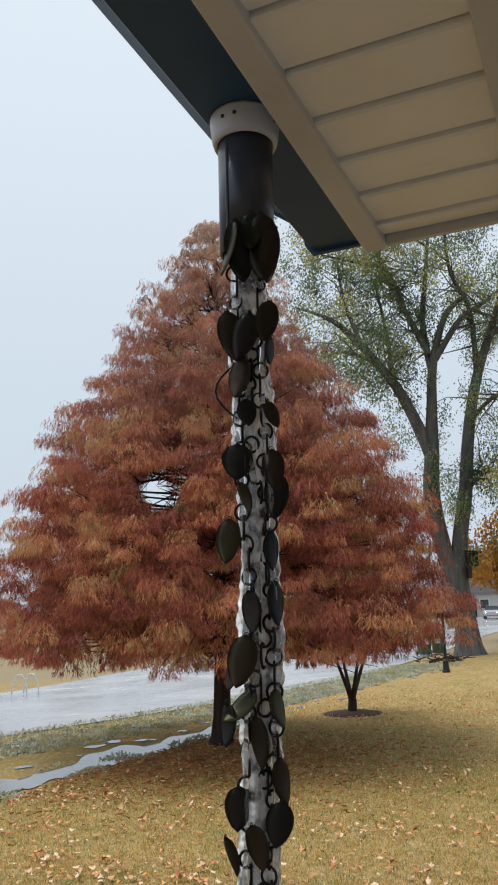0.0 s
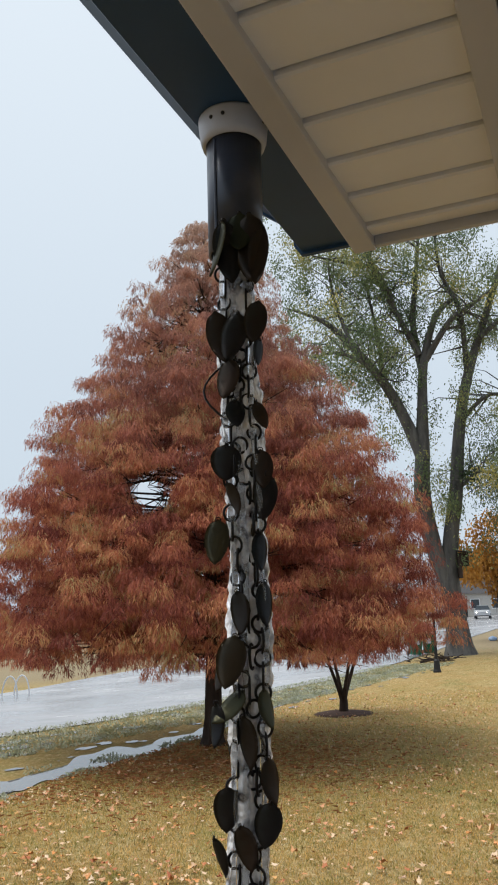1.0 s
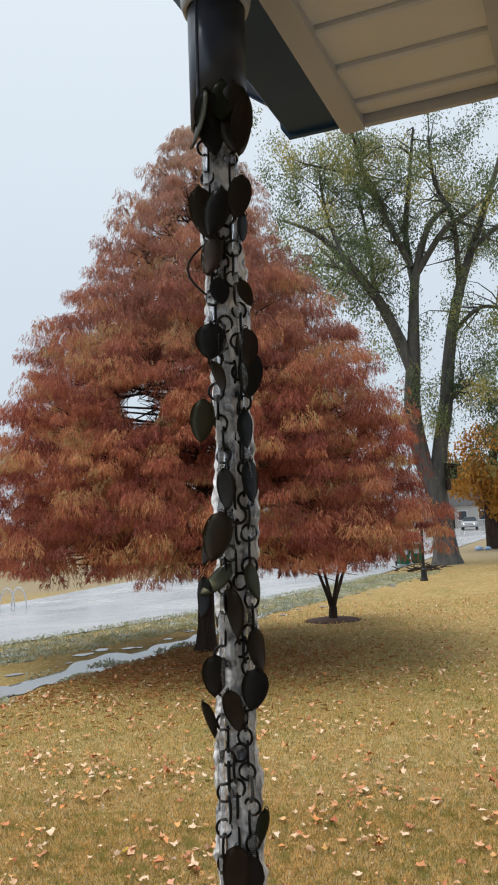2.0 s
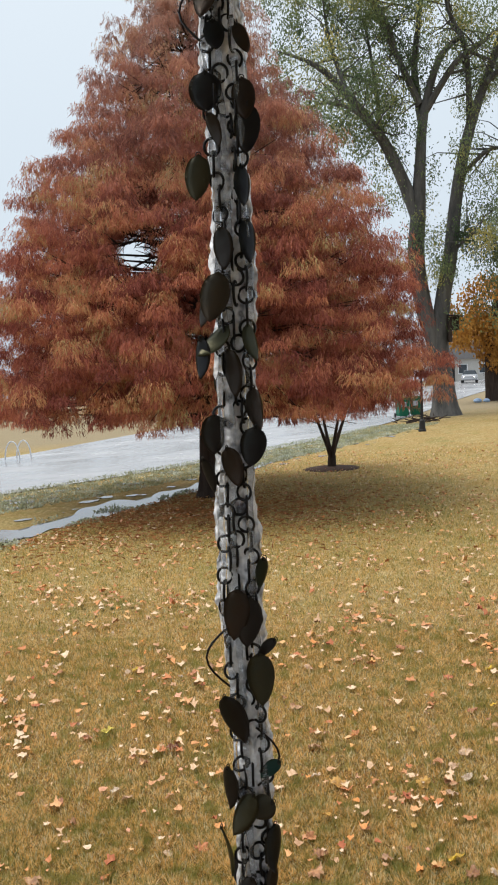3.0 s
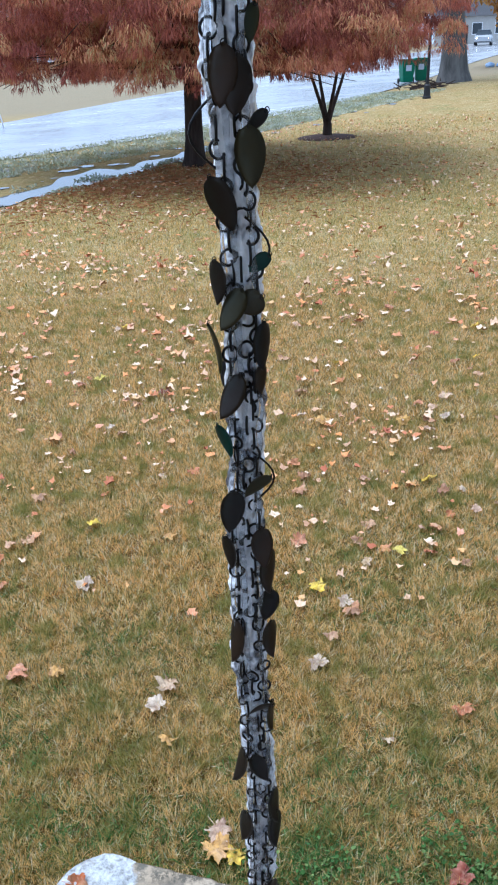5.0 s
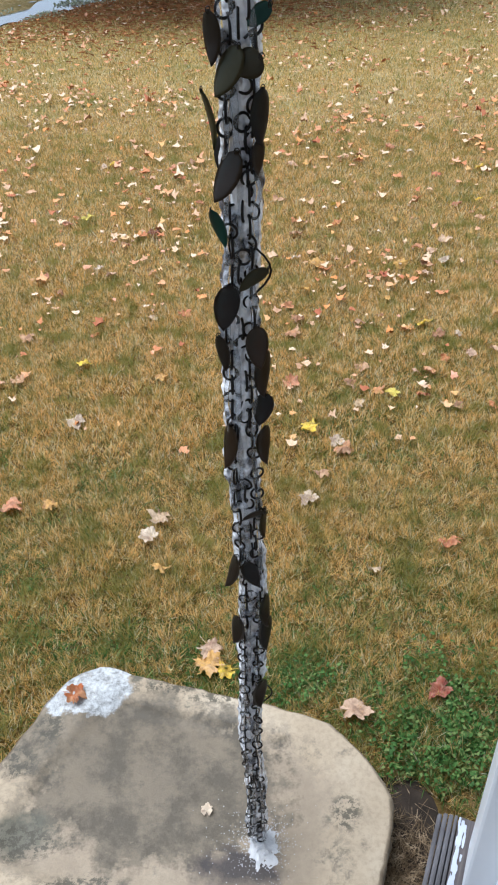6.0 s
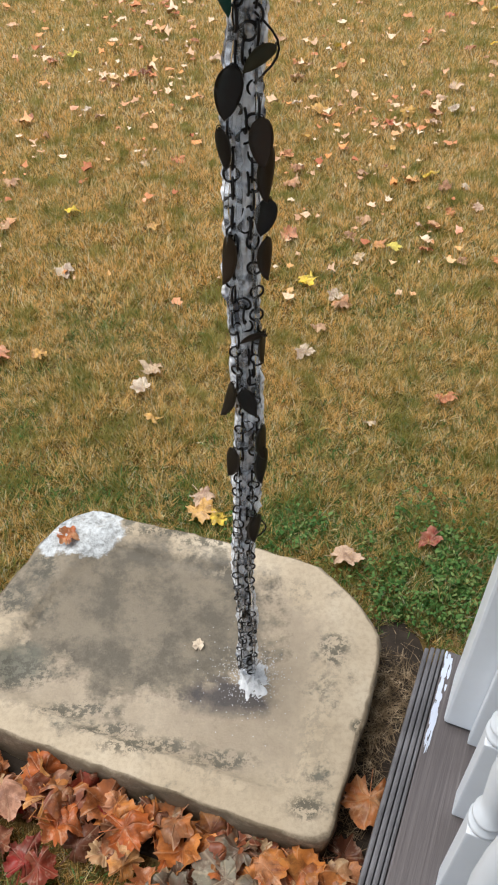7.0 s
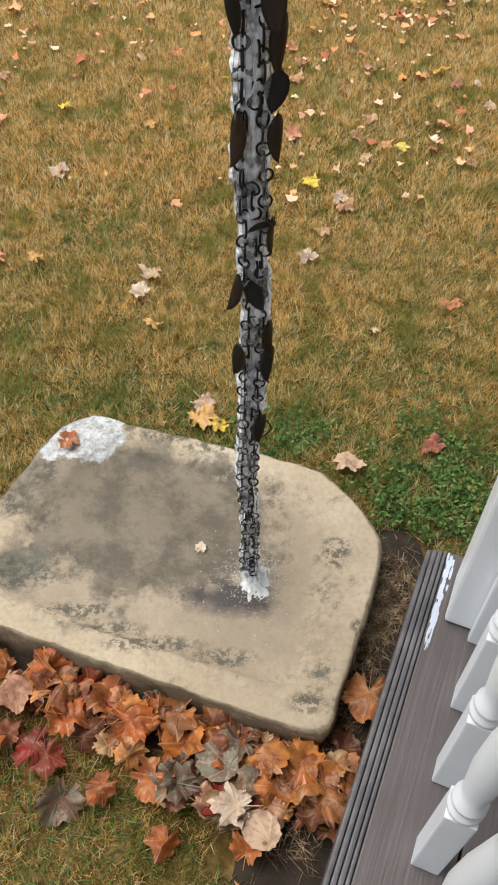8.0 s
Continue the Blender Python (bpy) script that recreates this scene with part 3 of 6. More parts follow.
# ---- the house: eave, gutter, deck, railing ----
def eave():
    z = 2.87
    end = 0.358
    # soffit panels: flat strips with a step at each joint
    bm = bmesh.new()
    u = end - 0.014
    while u > -3.4:
        w = u - 0.294 if u > 0.3 else 0.1
        prof = [(0.0, 0.036), (0.0, 0.010), (0.004, 0.006), (w - 0.012, 0.0005), (w - 0.006, 0.0), (w - 0.0028, 0.003), (w - 0.0028, 0.036)]
        near, far = [bm.verts.new(hp(u - a, 0.10, z + h)) for a, h in prof], [bm.verts.new(hp(u - a, 0.311, z + h)) for a, h in prof]
        for i in range(len(prof)):
            j = (i + 1) % len(prof)
            bm.faces.new((near[i], near[j], far[j], far[i]))
        bm.faces.new(near)
        bm.faces.new(far[::-1])
        u -= w
    hbox(-3.4, end - 0.014, 0.10, 0.311, z + 0.038, z + 0.046, 0.0, bm)
    solo("ceiling", bm, SOFFIT, "beige vinyl soffit in narrow lapped panels", "soffit", kind="structure")
    bm = hbox(-3.4, end, 0.063, 0.1, z - 0.012, z + 0.05, 0.003)
    solo("trim_eave", bm, TRIM, "taupe channel trim along the soffit edge", "trim", kind="structure")
    bm = hbox(end - 0.011, end, 0.1, 1.6, z - 0.008, z + 0.05, 0.002)
    solo("trim_gable", bm, TRIM, "taupe channel trim across the soffit end", "trim", kind="structure")
    bm = hbox(-3.4, end - 0.014, 0.311, 0.35, z - 0.012, z + 0.05, 0.003)
    solo("trim_beam", bm, TRIM, "taupe channel trim beside the porch beam", "trim", kind="structure")
    bm = hbox(-3.4, end - 0.014, 0.352, 1.6, z - 0.004, z + 0.05)
    solo("ceiling_porch", bm, SOFFIT, "beige vinyl porch ceiling", "ceiling", kind="structure")
    # unseen roof slab, added over it all to block the sky
    bm = bmesh.new()
    lo, hi = [hp(end + 0.06, -0.02, 3.03), hp(-3.5, -0.02, 3.03), hp(-3.5, 4.0, 4.3), hp(end + 0.06, 4.0, 4.3)], 0.05
    hex_box(bm, lo + [p + Vector((0, 0, hi)) for p in lo])
    solo("roof", bm, SHINGLE, "unseen dark roof slab added over the porch", "roof", kind="structure")
    bm = hbox(-3.4, end, 0.075, 0.098, z + 0.052, 3.02)
    solo("trim_fascia", bm, TRIM, "taupe fascia board behind the gutter", "fascia", kind="structure")
    # unseen wall, added to block the light from behind the porch
    bm = hbox(-3.4, 0.3, 1.62, 1.8, 0.0, 3.2)
    solo("wall_unseen", bm, SIDING, "unseen pale house wall added behind the deck to block light", "wall", kind="structure")


def gutter():
    at = hp(-1.5, 0, 2.93)
    g = thing("gutter", at, "dark green painted metal gutter along the eave", "gutter")
    prof = [(0.072, 3.025), (0.072, 2.906), (-0.045, 2.906), (-0.055, 2.92), (-0.06, 2.955), (-0.098, 2.985), (-0.124, 3.005), (-0.124, 3.025), (-0.116, 3.025), (-0.112, 3.008), (-0.05, 2.958), (-0.046, 2.916), (0.066, 2.914), (0.066, 3.025)]
    bm = bmesh.new()
    ends = [[bm.verts.new(hp(u, v, z)) for v, z in prof] for u in (0.405, -3.4)]
    n = len(prof)
    for k in range(n):
        bm.faces.new((ends[0][k], ends[0][(k + 1) % n], ends[1][(k + 1) % n], ends[1][k]))
    bm.faces.new(ends[0])
    bm.faces.new(ends[1][::-1])
    part("channel", bm, GUTTER, g)
    bm = bmesh.new()
    cap = [(0.075, 3.03), (0.075, 2.9), (-0.048, 2.9), (-0.06, 2.918), (-0.065, 2.955), (-0.102, 2.983), (-0.13, 3.005), (-0.13, 3.03)]
    a, b = [bm.verts.new(hp(0.402, v, z)) for v, z in cap], [bm.verts.new(hp(0.412, v, z)) for v, z in cap]
    bm.faces.new(a)
    bm.faces.new(b[::-1])
    for k in range(len(cap)):
        bm.faces.new((a[k], a[(k + 1) % len(cap)], b[(k + 1) % len(cap)], b[k]))
    part("end_cap", bm, GUTTER, g)


def downspout():
    c = Vector((0.002, 1.2, 0))
    d = thing("downspout", c + Vector((0, 0, 2.74)), "short dark round downspout with a grey-white collar", "downspout")
    part("pipe", lathe([(0.032, 2.715), (0.0350, 2.715), (0.0360, 2.885), (0.033, 2.885)], c, 36, caps=False), PIPE, d, smooth=True)
    part("seam", tube([c + Vector((-0.0235, -0.0265, z)) for z in (2.72, 2.80, 2.865)], [0.0022, 0.0022, 0.0022], 6), PIPE, d)
    part("collar", lathe([(0.0365, 2.868), (0.0405, 2.867), (0.0435, 2.876), (0.0462, 2.902), (0.0462, 2.905), (0.040, 2.905)], c, 40, caps=False), COLLAR, d, "grey-white plastic collar", smooth=True)
    for a in (-128, -106, -30):
        p = c + Vector((0.0448 * math.cos(radians(a)), 0.0448 * math.sin(radians(a)), 2.891))
        bm = bmesh.new()
        bmesh.ops.create_uvsphere(bm, u_segments=8, v_segments=6, radius=0.0028, matrix=Matrix.Translation(p))
        part("rivet", bm, BLACK, d)


def deck():
    top = 0.36
    # boards run along the edge
    bm = hbox(-3.4, 0.05, 0.392, 1.6, 0.12, top - 0.03)
    floor = solo("floor_deck", bm, DECK, "grey-brown plank porch deck", "deck", kind="structure")
    v = 0.392
    k = 0
    while v < 1.58:
        bm = hbox(-3.4, 0.052, v, v + 0.136, top - 0.028, top, 0.003)
        part("plank", bm, DECK, floor)
        v += 0.14
        k += 1
    bm = bmesh.new()
    n = thing("trim_nosing", hp(-1.5, 0.38, 0.3), "grooved dark grey deck nosing with worn pale paint at its end", "deck trim", kind="structure")
    for i, (a, b, z) in enumerate(((0.354, 0.3625, top - 0.016), (0.364, 0.3725, top - 0.008), (0.374, 0.3825, top - 0.005), (0.3840, 0.3905, top - 0.002))):
        part("ridge", hbox(-3.4, 0.054, a, b, 0.15, z, 0.003), NOSING, n)
    bm = bmesh.new()
    rng = random.Random(2)
    for i in range(46):
        f = rng.random()
        u, v = 0.046 - 0.2 * f, 0.398 + rng.uniform(-0.004, 0.012) * (1 - 0.6 * f)
        long, wide = rng.uniform(0.006, 0.022), rng.uniform(0.0012, 0.0042) * (1.1 - 0.6 * f)
        q = [bm.verts.new(hp(u + long * math.cos(k * math.pi / 4) * rng.uniform(0.7, 1.2), v + wide * math.sin(k * math.pi / 4) * rng.uniform(0.6, 1.3), top + 0.0012 + 0.00002 * i)) for k in range(8)]
        bm.faces.new(q)
    part("worn_paint", bm, COLLAR, n, "chipped pale paint")
    bm = hbox(-3.4, 0.05, 0.43, 0.46, 0.0, 0.12)
    solo("wall_deck_skirt", bm, NOSING, "dark skirt board under the deck", "skirt", kind="structure")


def railing():
    r = thing("railing", hp(-1.0, 0.485, 0.36), "white vinyl porch railing with turned balusters", "railing")
    top = 0.361
    p = part("post", hbox(-0.094, 0.006, 0.417, 0.517, top + 0.004, 1.42, 0.006), WHITE, r, "square white corner post")
    part("post_base", hbox(-0.09, 0.002, 0.421, 0.513, top, top + 0.006), BLACK, p)
    for i in range(14):
        u = -0.222 - 0.1265 * i
        c = hp(u, 0.485, 0)
        bm = hbox(u - 0.021, u + 0.021, 0.464, 0.506, top, 0.615, 0.003)
        prof = [(0.019, 0.615), (0.024, 0.622), (0.024, 0.632), (0.018, 0.638), (0.0225, 0.646), (0.0225, 0.654), (0.016, 0.662), (0.019, 0.70), (0.0235, 0.76), (0.0225, 0.83), (0.016, 0.93), (0.014, 0.96), (0.02, 0.966), (0.02, 0.975), (0.015, 0.985)]
        flat = set(bm.faces)
        lathe(prof, c, 32, bm)
        for f in bm.faces:
            f.smooth = f not in flat and len(f.verts) == 4
        hbox(u - 0.021, u + 0.021, 0.464, 0.506, 0.985, 1.22, 0.0, bm)
        part("baluster", bm, WHITE, r)
    part("bracket", hbox(-0.116, -0.096, 0.464, 0.506, top, 0.615, 0.003), WHITE, r)
    part("top_rail", hbox(-3.4, -0.096, 0.445, 0.525, 1.222, 1.28, 0.01), WHITE, r)


eave()
gutter()
downspout()
deck()
railing()


# ---- the concrete slab under the chain ----
SLAB = [(-0.66, 1.24), (-0.571, 1.40), (-0.497, 1.552), (-0.455, 1.626), (-0.36, 1.655), (-0.30, 1.625), (-0.018, 1.54), (0.173, 1.478), (0.26, 1.385), (0.312, 1.275), (0.285, 1.165), (0.168, 0.865), (0.150, 0.834), (0.067, 0.853), (-0.212, 0.955), (-0.513, 1.065), (-0.66, 1.12)]
SLAB_TOP = 0.125


def slab():
    c = Vector((-0.15, 1.24, 0))
    ring = []
    for i in range(len(SLAB)):
        a, b = Vector((*SLAB[i], 0)), Vector((*SLAB[(i + 1) % len(SLAB)], 0))
        n = max(2, int((b - a).length / 0.02))
        ring += [a.lerp(b, k / n) for k in range(n)]
    for _ in range(2):
        ring = [(ring[i - 1] + ring[i] * 2 + ring[(i + 1) % len(ring)]) / 4 for i in range(len(ring))]
    bm = bmesh.new()
    rim = bm.verts.layers.float.new("rim")
    def z_at(p, f):
        w = 0.003 * noise.noise(p * 9) + 0.0016 * noise.noise(p * 38)
        bowl = min(1, max(0, (0.80 + 0.05 * noise.noise(p * 5) - f) / 0.10))
        lump = max(0.0, 1 - (Vector((p.x + 0.405, (p.y - 1.6) * 1.4, 0)).length / 0.12) ** 2)
        w += lump * (0.012 + 0.012 * noise.noise(p * 30) + 0.006 * noise.noise(p * 75))
        return SLAB_TOP + w - 0.02 * bowl * bowl * (3 - 2 * bowl)
    fr = [0.05, 0.16, 0.27, 0.38, 0.48, 0.57, 0.65, 0.71, 0.745, 0.775, 0.80, 0.83, 0.87, 0.91, 0.945, 0.97]
    rows = []
    for f in fr:
        row = []
        for p in ring:
            q = c.lerp(p, f)
            v = bm.verts.new((q.x, q.y, z_at(q, f)))
            v[rim] = f
            row.append(v)
        rows.append(row)
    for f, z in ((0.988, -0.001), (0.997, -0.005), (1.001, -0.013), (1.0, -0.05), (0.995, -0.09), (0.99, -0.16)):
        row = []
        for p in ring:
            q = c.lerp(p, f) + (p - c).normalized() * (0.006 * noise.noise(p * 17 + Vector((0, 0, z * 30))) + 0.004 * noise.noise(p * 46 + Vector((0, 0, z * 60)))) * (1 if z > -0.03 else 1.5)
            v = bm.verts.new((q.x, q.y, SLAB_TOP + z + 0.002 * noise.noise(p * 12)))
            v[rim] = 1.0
            row.append(v)
        rows.append(row)
    n = len(ring)
    for a, b in zip(rows, rows[1:]):
        for k in range(n):
            bm.faces.new((a[k], a[(k + 1) % n], b[(k + 1) % n], b[k]))
    bm.faces.new(rows[0])
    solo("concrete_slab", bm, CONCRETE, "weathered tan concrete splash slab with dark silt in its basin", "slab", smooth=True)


slab()


# ---- the rain chain ----
AXIS = Vector((0.0, 1.2, 0))


def ring_mesh(name, rx, rz, wire=0.0016, seg=16, sides=6):
    bm = bmesh.new()
    rows = []
    for i in range(seg):
        a = 2 * math.pi * i / seg
        c, s = math.cos(a), math.sin(a)
        rows.append([bm.verts.new((c * (rx + wire * math.cos(2 * math.pi * k / sides)), wire * math.sin(2 * math.pi * k / sides), s * (rz + wire * math.cos(2 * math.pi * k / sides)))) for k in range(sides)])
    for i in range(seg):
        a, b = rows[i], rows[(i + 1) % seg]
        for k in range(sides):
            bm.faces.new((a[k], a[(k + 1) % sides], b[(k + 1) % sides], b[k]))
    return mesh_of(name, bm, WIRE, True)


def metal_leaf_mesh(long, wide, seed):
    """A pointed, cupped metal leaf that hangs from the origin."""
    rng = random.Random(seed)
    bm = bmesh.new()
    rows = []
    n, m = 11, 6
    curl = rng.uniform(0.10, 0.3)
    for i in range(n):
        t = i / (n - 1)
        w = wide * 0.5 * (math.sin(math.pi * t ** 0.8) ** 0.62 if 0 < t < 1 else 0.03)
        row = []
        for k in range(m + 1):
            s = k / m * 2 - 1
            row.append(bm.verts.new((s * w, -0.11 * wide * (1 - s * s) - curl * long * (t - 0.35) ** 2 + 0.0012 * (1 - abs(s)), -t * long)))
        rows.append(row)
    for a, b in zip(rows, rows[1:]):
        for k in range(m):
            bm.faces.new((a[k], a[k + 1], b[k + 1], b[k]))
    bmesh.ops.solidify(bm, geom=list(bm.faces), thickness=0.0009)
    return mesh_of("leaf", bm, COPPER, True)


def rain_chain():
    ch = thing("rain_chain", AXIS + Vector((0, 0, 0.13)), "dark metal rain chain of rings and leaf shapes, running with water", "rain chain")
    face, edge = ring_mesh("ring", 0.0088, 0.0094, 0.0017), ring_mesh("link", 0.0062, 0.0138, 0.0017)
    rng = random.Random(9)

    def hang(name, me, m, label=""):
        ob = new(name, me)
        ob.parent = ch
        ob.matrix_parent_inverse = ch.matrix_basis.inverted()
        ob.matrix_basis = m
        return ob

    # two strands, each of face-on rings and edge-on links in turn
    for side, turn in ((-1, 0.0), (1, 1.9), (0.15, 4.0)):
        z = 2.70 - 0.008 * abs(turn)
        i = 0
        while z > 0.135:
            narrow = 1.0 if z > 0.9 else 0.82
            sway = 0.005 + 0.004 * math.sin(z * 9) + 0.002 * math.sin(z * 23 + turn)
            p = AXIS + Vector((side * 0.0125 * narrow + sway + rng.uniform(-0.003, 0.003), -0.0165 + rng.uniform(-0.004, 0.002), z))
            if abs(side) < 1 and rng.random() < (0.6 if z > 0.85 else 0.8):
                pass
            elif i % 2:
                hang("ring", face, Matrix.Translation(p) @ pose(0, 0, 0, rng.uniform(-14, 14), rng.uniform(-16, 16), rng.uniform(-34, 34)))
            else:
                hang("link", edge, Matrix.Translation(p) @ pose(0, 0, 0, 0, rng.uniform(-9, 9), 90 + rng.uniform(-22, 22)))
            z -= 0.0186
            i += 1
    # leaves: height in metres; place to the side, lean in degrees, length and width in millimetres
    spout_leaves = [(2.725, 7, 1, 54, 31), (2.703, -22, 5, 76, 15), (2.702, 21, -2, 95, 39), (2.699, -7, -6, 85, 32), (2.692, 36, 11, 75, 20), (2.613, 24, 9, 55, 25), (2.597, -19, -10, 69, 29), (2.595, -4, 13, 65, 29), (2.578, 31, 11, 37, 10), (2.542, -12, 6, 54, 24), (2.5, -2, -5, 36, 21), (2.499, 30, -18, 36, 16), (2.442, -15, 1, 44, 33), (2.434, 27, -4, 48, 24), (2.401, 33, 6, 56, 26), (2.398, -8, -21, 40, 9)]
    upper_leaves = [(2.35, -30, 4, 54, 26), (2.337, 24, 6, 46, 18), (2.279, 28, 6, 51, 18), (2.27, -3, -9, 49, 21), (2.217, -14, 11, 59, 30), (2.206, -28, 9, 43, 11), (2.169, -17, 42, 49, 19), (2.166, 27, -5, 44, 16), (2.15, -39, -3, 47, 15), (2.132, 2, -14, 56, 20), (2.091, 31, -7, 50, 18), (2.064, -20, 3, 46, 27), (2.049, 23, 10, 46, 27), (2.027, -1, -16, 47, 20), (2.017, -34, -19, 41, 12), (1.903, 32, 8, 37, 11)]
    middle_leaves = [(1.858, -4, 6, 60, 27), (1.849, 10, 6, 57, 29), (1.815, 36, 46, 29, 13), (1.782, 22, -2, 62, 29), (1.736, -10, -22, 61, 26), (1.671, 31, 51, 30, 16), (1.652, -20, -3, 51, 15), (1.629, 18, 61, 31, 27), (1.623, -4, 27, 54, 20), (1.577, 37, 6, 58, 20), (1.576, -25, -18, 61, 12), (1.536, 31, 6, 39, 9), (1.519, -9, 21, 59, 23), (1.458, -23, -25, 46, 14), (1.399, 20, 51, 44, 17), (1.364, -13, 11, 57, 28)]
    lower_leaves = [(1.31, 24, -3, 58, 26), (1.299, -27, -12, 50, 14), (1.269, 37, 4, 69, 21), (1.214, 30, 12, 50, 24), (1.159, 38, 7, 59, 20), (1.157, -18, -1, 69, 18), (1.038, 15, 74, 38, 16), (1.019, 36, 3, 56, 11), (0.925, -23, 6, 62, 11), (0.923, 9, -21, 49, 22), (0.836, 38, 0, 72, 11), (0.792, -18, 7, 61, 15), (0.783, 38, 4, 78, 18), (0.639, 21, 3, 73, 21)]
    for k, (z, x, lean, long, wide) in enumerate(spout_leaves + upper_leaves + middle_leaves + lower_leaves):
        wide = max(13, wide * 1.12)
        x = 28 + 0.35 * (x - 28) if x > 28 else -19 + 0.4 * (x + 19) if x < -19 and z < 1.5 else -25 + 0.5 * (x + 25) if x < -25 else x
        true = max(wide, 0.52 * min(long, 62))
        me = metal_leaf_mesh(long / 1000, true / 1000, k)
        turn = math.degrees(math.acos(min(1, wide / true))) * (1 if x > 5 else -1) + rng.uniform(-9, 9)
        out = -0.046 if z > 2.66 else -0.034 if abs(x - 5) < 20 else -0.026
        m = Matrix.Translation(AXIS + Vector((x / 1000, out, z))) @ Matrix.Rotation(radians(lean), 4, "Y") @ pose(0, 0, 0, rng.uniform(-8, 4), 0, turn) @ Matrix.Translation((0, 0.004, long / 2000))
        hang("leaf", me, m)
        tip = m @ Vector((0, -0.002, -0.001))
        hang("ring", face, Matrix.Translation(tip) @ pose(0, 0, 0, 0, lean, rng.uniform(0, 90)) @ Matrix.Scale(0.34, 4))
    # leaves on the far side of the strands, edge on
    for j in range(18):
        z = 2.66 - j * 0.085
        me = metal_leaf_mesh(0.05, 0.03, 100 + j)
        a = 70 + (j * 137) % 50
        hang("leaf", me, Matrix.Translation(AXIS + Vector((0.012 * math.cos(radians(a)), 0.02, z))) @ pose(0, 0, 0, 8, rng.uniform(-15, 15), a + 90))
    # wire tendrils that stand off the strands
    for z, side in ((2.565, -1), (1.84, -1), (1.44, 1), (1.72, 1), (0.66, 1)):
        pts = [AXIS + Vector((side * (0.014 + 0.026 * math.sin(math.pi * t)), -0.02, z - 0.07 * t)) for t in [i / 8 for i in range(9)]]
        part("tendril", tube(pts, [0.0014] * 9, 6), WIRE, ch)


def chain_water():
    """The water that runs down the chain, a wavering many-stranded sheath."""
    bm = bmesh.new()
    rows = []
    n, sides = 420, 22
    for i in range(n + 1):
        z = 2.72 - (2.72 - 0.118) * i / n
        base = 0.0225 if z > 1.0 else 0.0195 + 0.003 * max(0, (z - 0.3) / 0.7)
        row = []
        for k in range(sides):
            a = 2 * math.pi * k / sides
            d = Vector((math.cos(a), math.sin(a) * 0.8, 0))
            r = base * (1 + 0.42 * noise.noise((d.x * 1.6, d.y * 1.6, z * 13)) + 0.22 * noise.noise((d.x * 4, d.y * 4, z * 48)) + 0.16 * noise.noise((d.x * 6, d.y * 6, z * 95)))
            row.append(bm.verts.new(AXIS + d * r + Vector((0.005 + 0.004 * math.sin(z * 9), 0, z))))
        rows.append(row)
    for a, b in zip(rows, rows[1:]):
        for k in range(sides):
            bm.faces.new((a[k], a[(k + 1) % sides], b[(k + 1) % sides], b[k]))
    w = thing("water_stream", AXIS + Vector((0, 0, 0.12)), "rain water running down the chain onto the slab", "water")
    part("film", bm, STREAM, w, smooth=True)
    # clear rivulets that cling to the outer links
    for side, seed in ((-1, 2.0), (0.95, 7.0), (-0.25, 11.0)):
        pts, rad = [], []
        for i in range(230):
            z = 2.69 - i * 0.0111
            sway = 0.005 + 0.004 * math.sin(z * 9) + 0.005 * noise.noise((z * 11, seed, 0)) + 0.003 * noise.noise((z * 37, seed, 2))
            pts.append(AXIS + Vector((side * (0.0165 if z > 1.0 else 0.0135) + sway, -0.0205 + 0.004 * noise.noise((z * 19, seed, 5)), z)))
            rad.append(0.0036 + 0.0026 * noise.noise((z * 31, seed, 9)))
        part("rivulet", tube(pts, rad, 7), CLEAR, w, "clear rivulet", smooth=True)
    # where it strikes: a broken crown of water and thrown drops
    rng = random.Random(5)
    bm = bmesh.new()
    c = Vector((0.020, 1.180, SLAB_TOP - 0.021))
    rows = []
    for i in range(13):
        f = i / 12
        row = []
        for k in range(44):
            a = 2 * math.pi * k / 44
            r = 0.038 * f * (1 + 0.45 * noise.noise((math.cos(a) * 1.7, math.sin(a) * 1.7, 8.0)) + 0.35 * noise.noise((math.cos(a) * 6, math.sin(a) * 6, f * 2)))
            q = c + Vector((r * math.cos(a), r * 1.15 * math.sin(a), 0))
            q.z += 0.010 * (1 - f) ** 1.3 + (0.004 + 0.011 * noise.noise(q * 150) + 0.007 * noise.noise(q * 370)) * (1 - f ** 3) - 0.002 * (i == 12)
            row.append(bm.verts.new(q))
        rows.append(row)
    for a, b in zip(rows, rows[1:]):
        for k in range(44):
            bm.faces.new((a[k], b[k], b[(k + 1) % 44], a[(k + 1) % 44]))
    drop = bmesh.new()
    bmesh.ops.create_icosphere(drop, subdivisions=1, radius=1.0)
    ball = [v.co.copy() for v in drop.verts]
    faces = [[v.index for v in f.verts] for f in drop.faces]
    drop.free()
    for i in range(1900):
        near = i < 1400
        a, r = rng.uniform(0, 6.28), abs(rng.gauss(0, 0.026 if near else 0.06))
        p = c + Vector((r * math.cos(a) + (0.004 if near else -0.02), r * 1.1 * math.sin(a) + (0.004 if near else 0.0), 0.002 + (rng.random() ** 2 * 0.045 if near else 0.002)))
        q = rng.uniform(0.0004, 0.0013)
        vs = [bm.verts.new(p + b * q) for b in ball]
        for f in faces:
            bm.faces.new([vs[j] for j in f])
    solo("water_splash", bm, FOAM, "white splash of water drops on the concrete slab", "water", kind="stuff", smooth=True)


rain_chain()
chain_water()


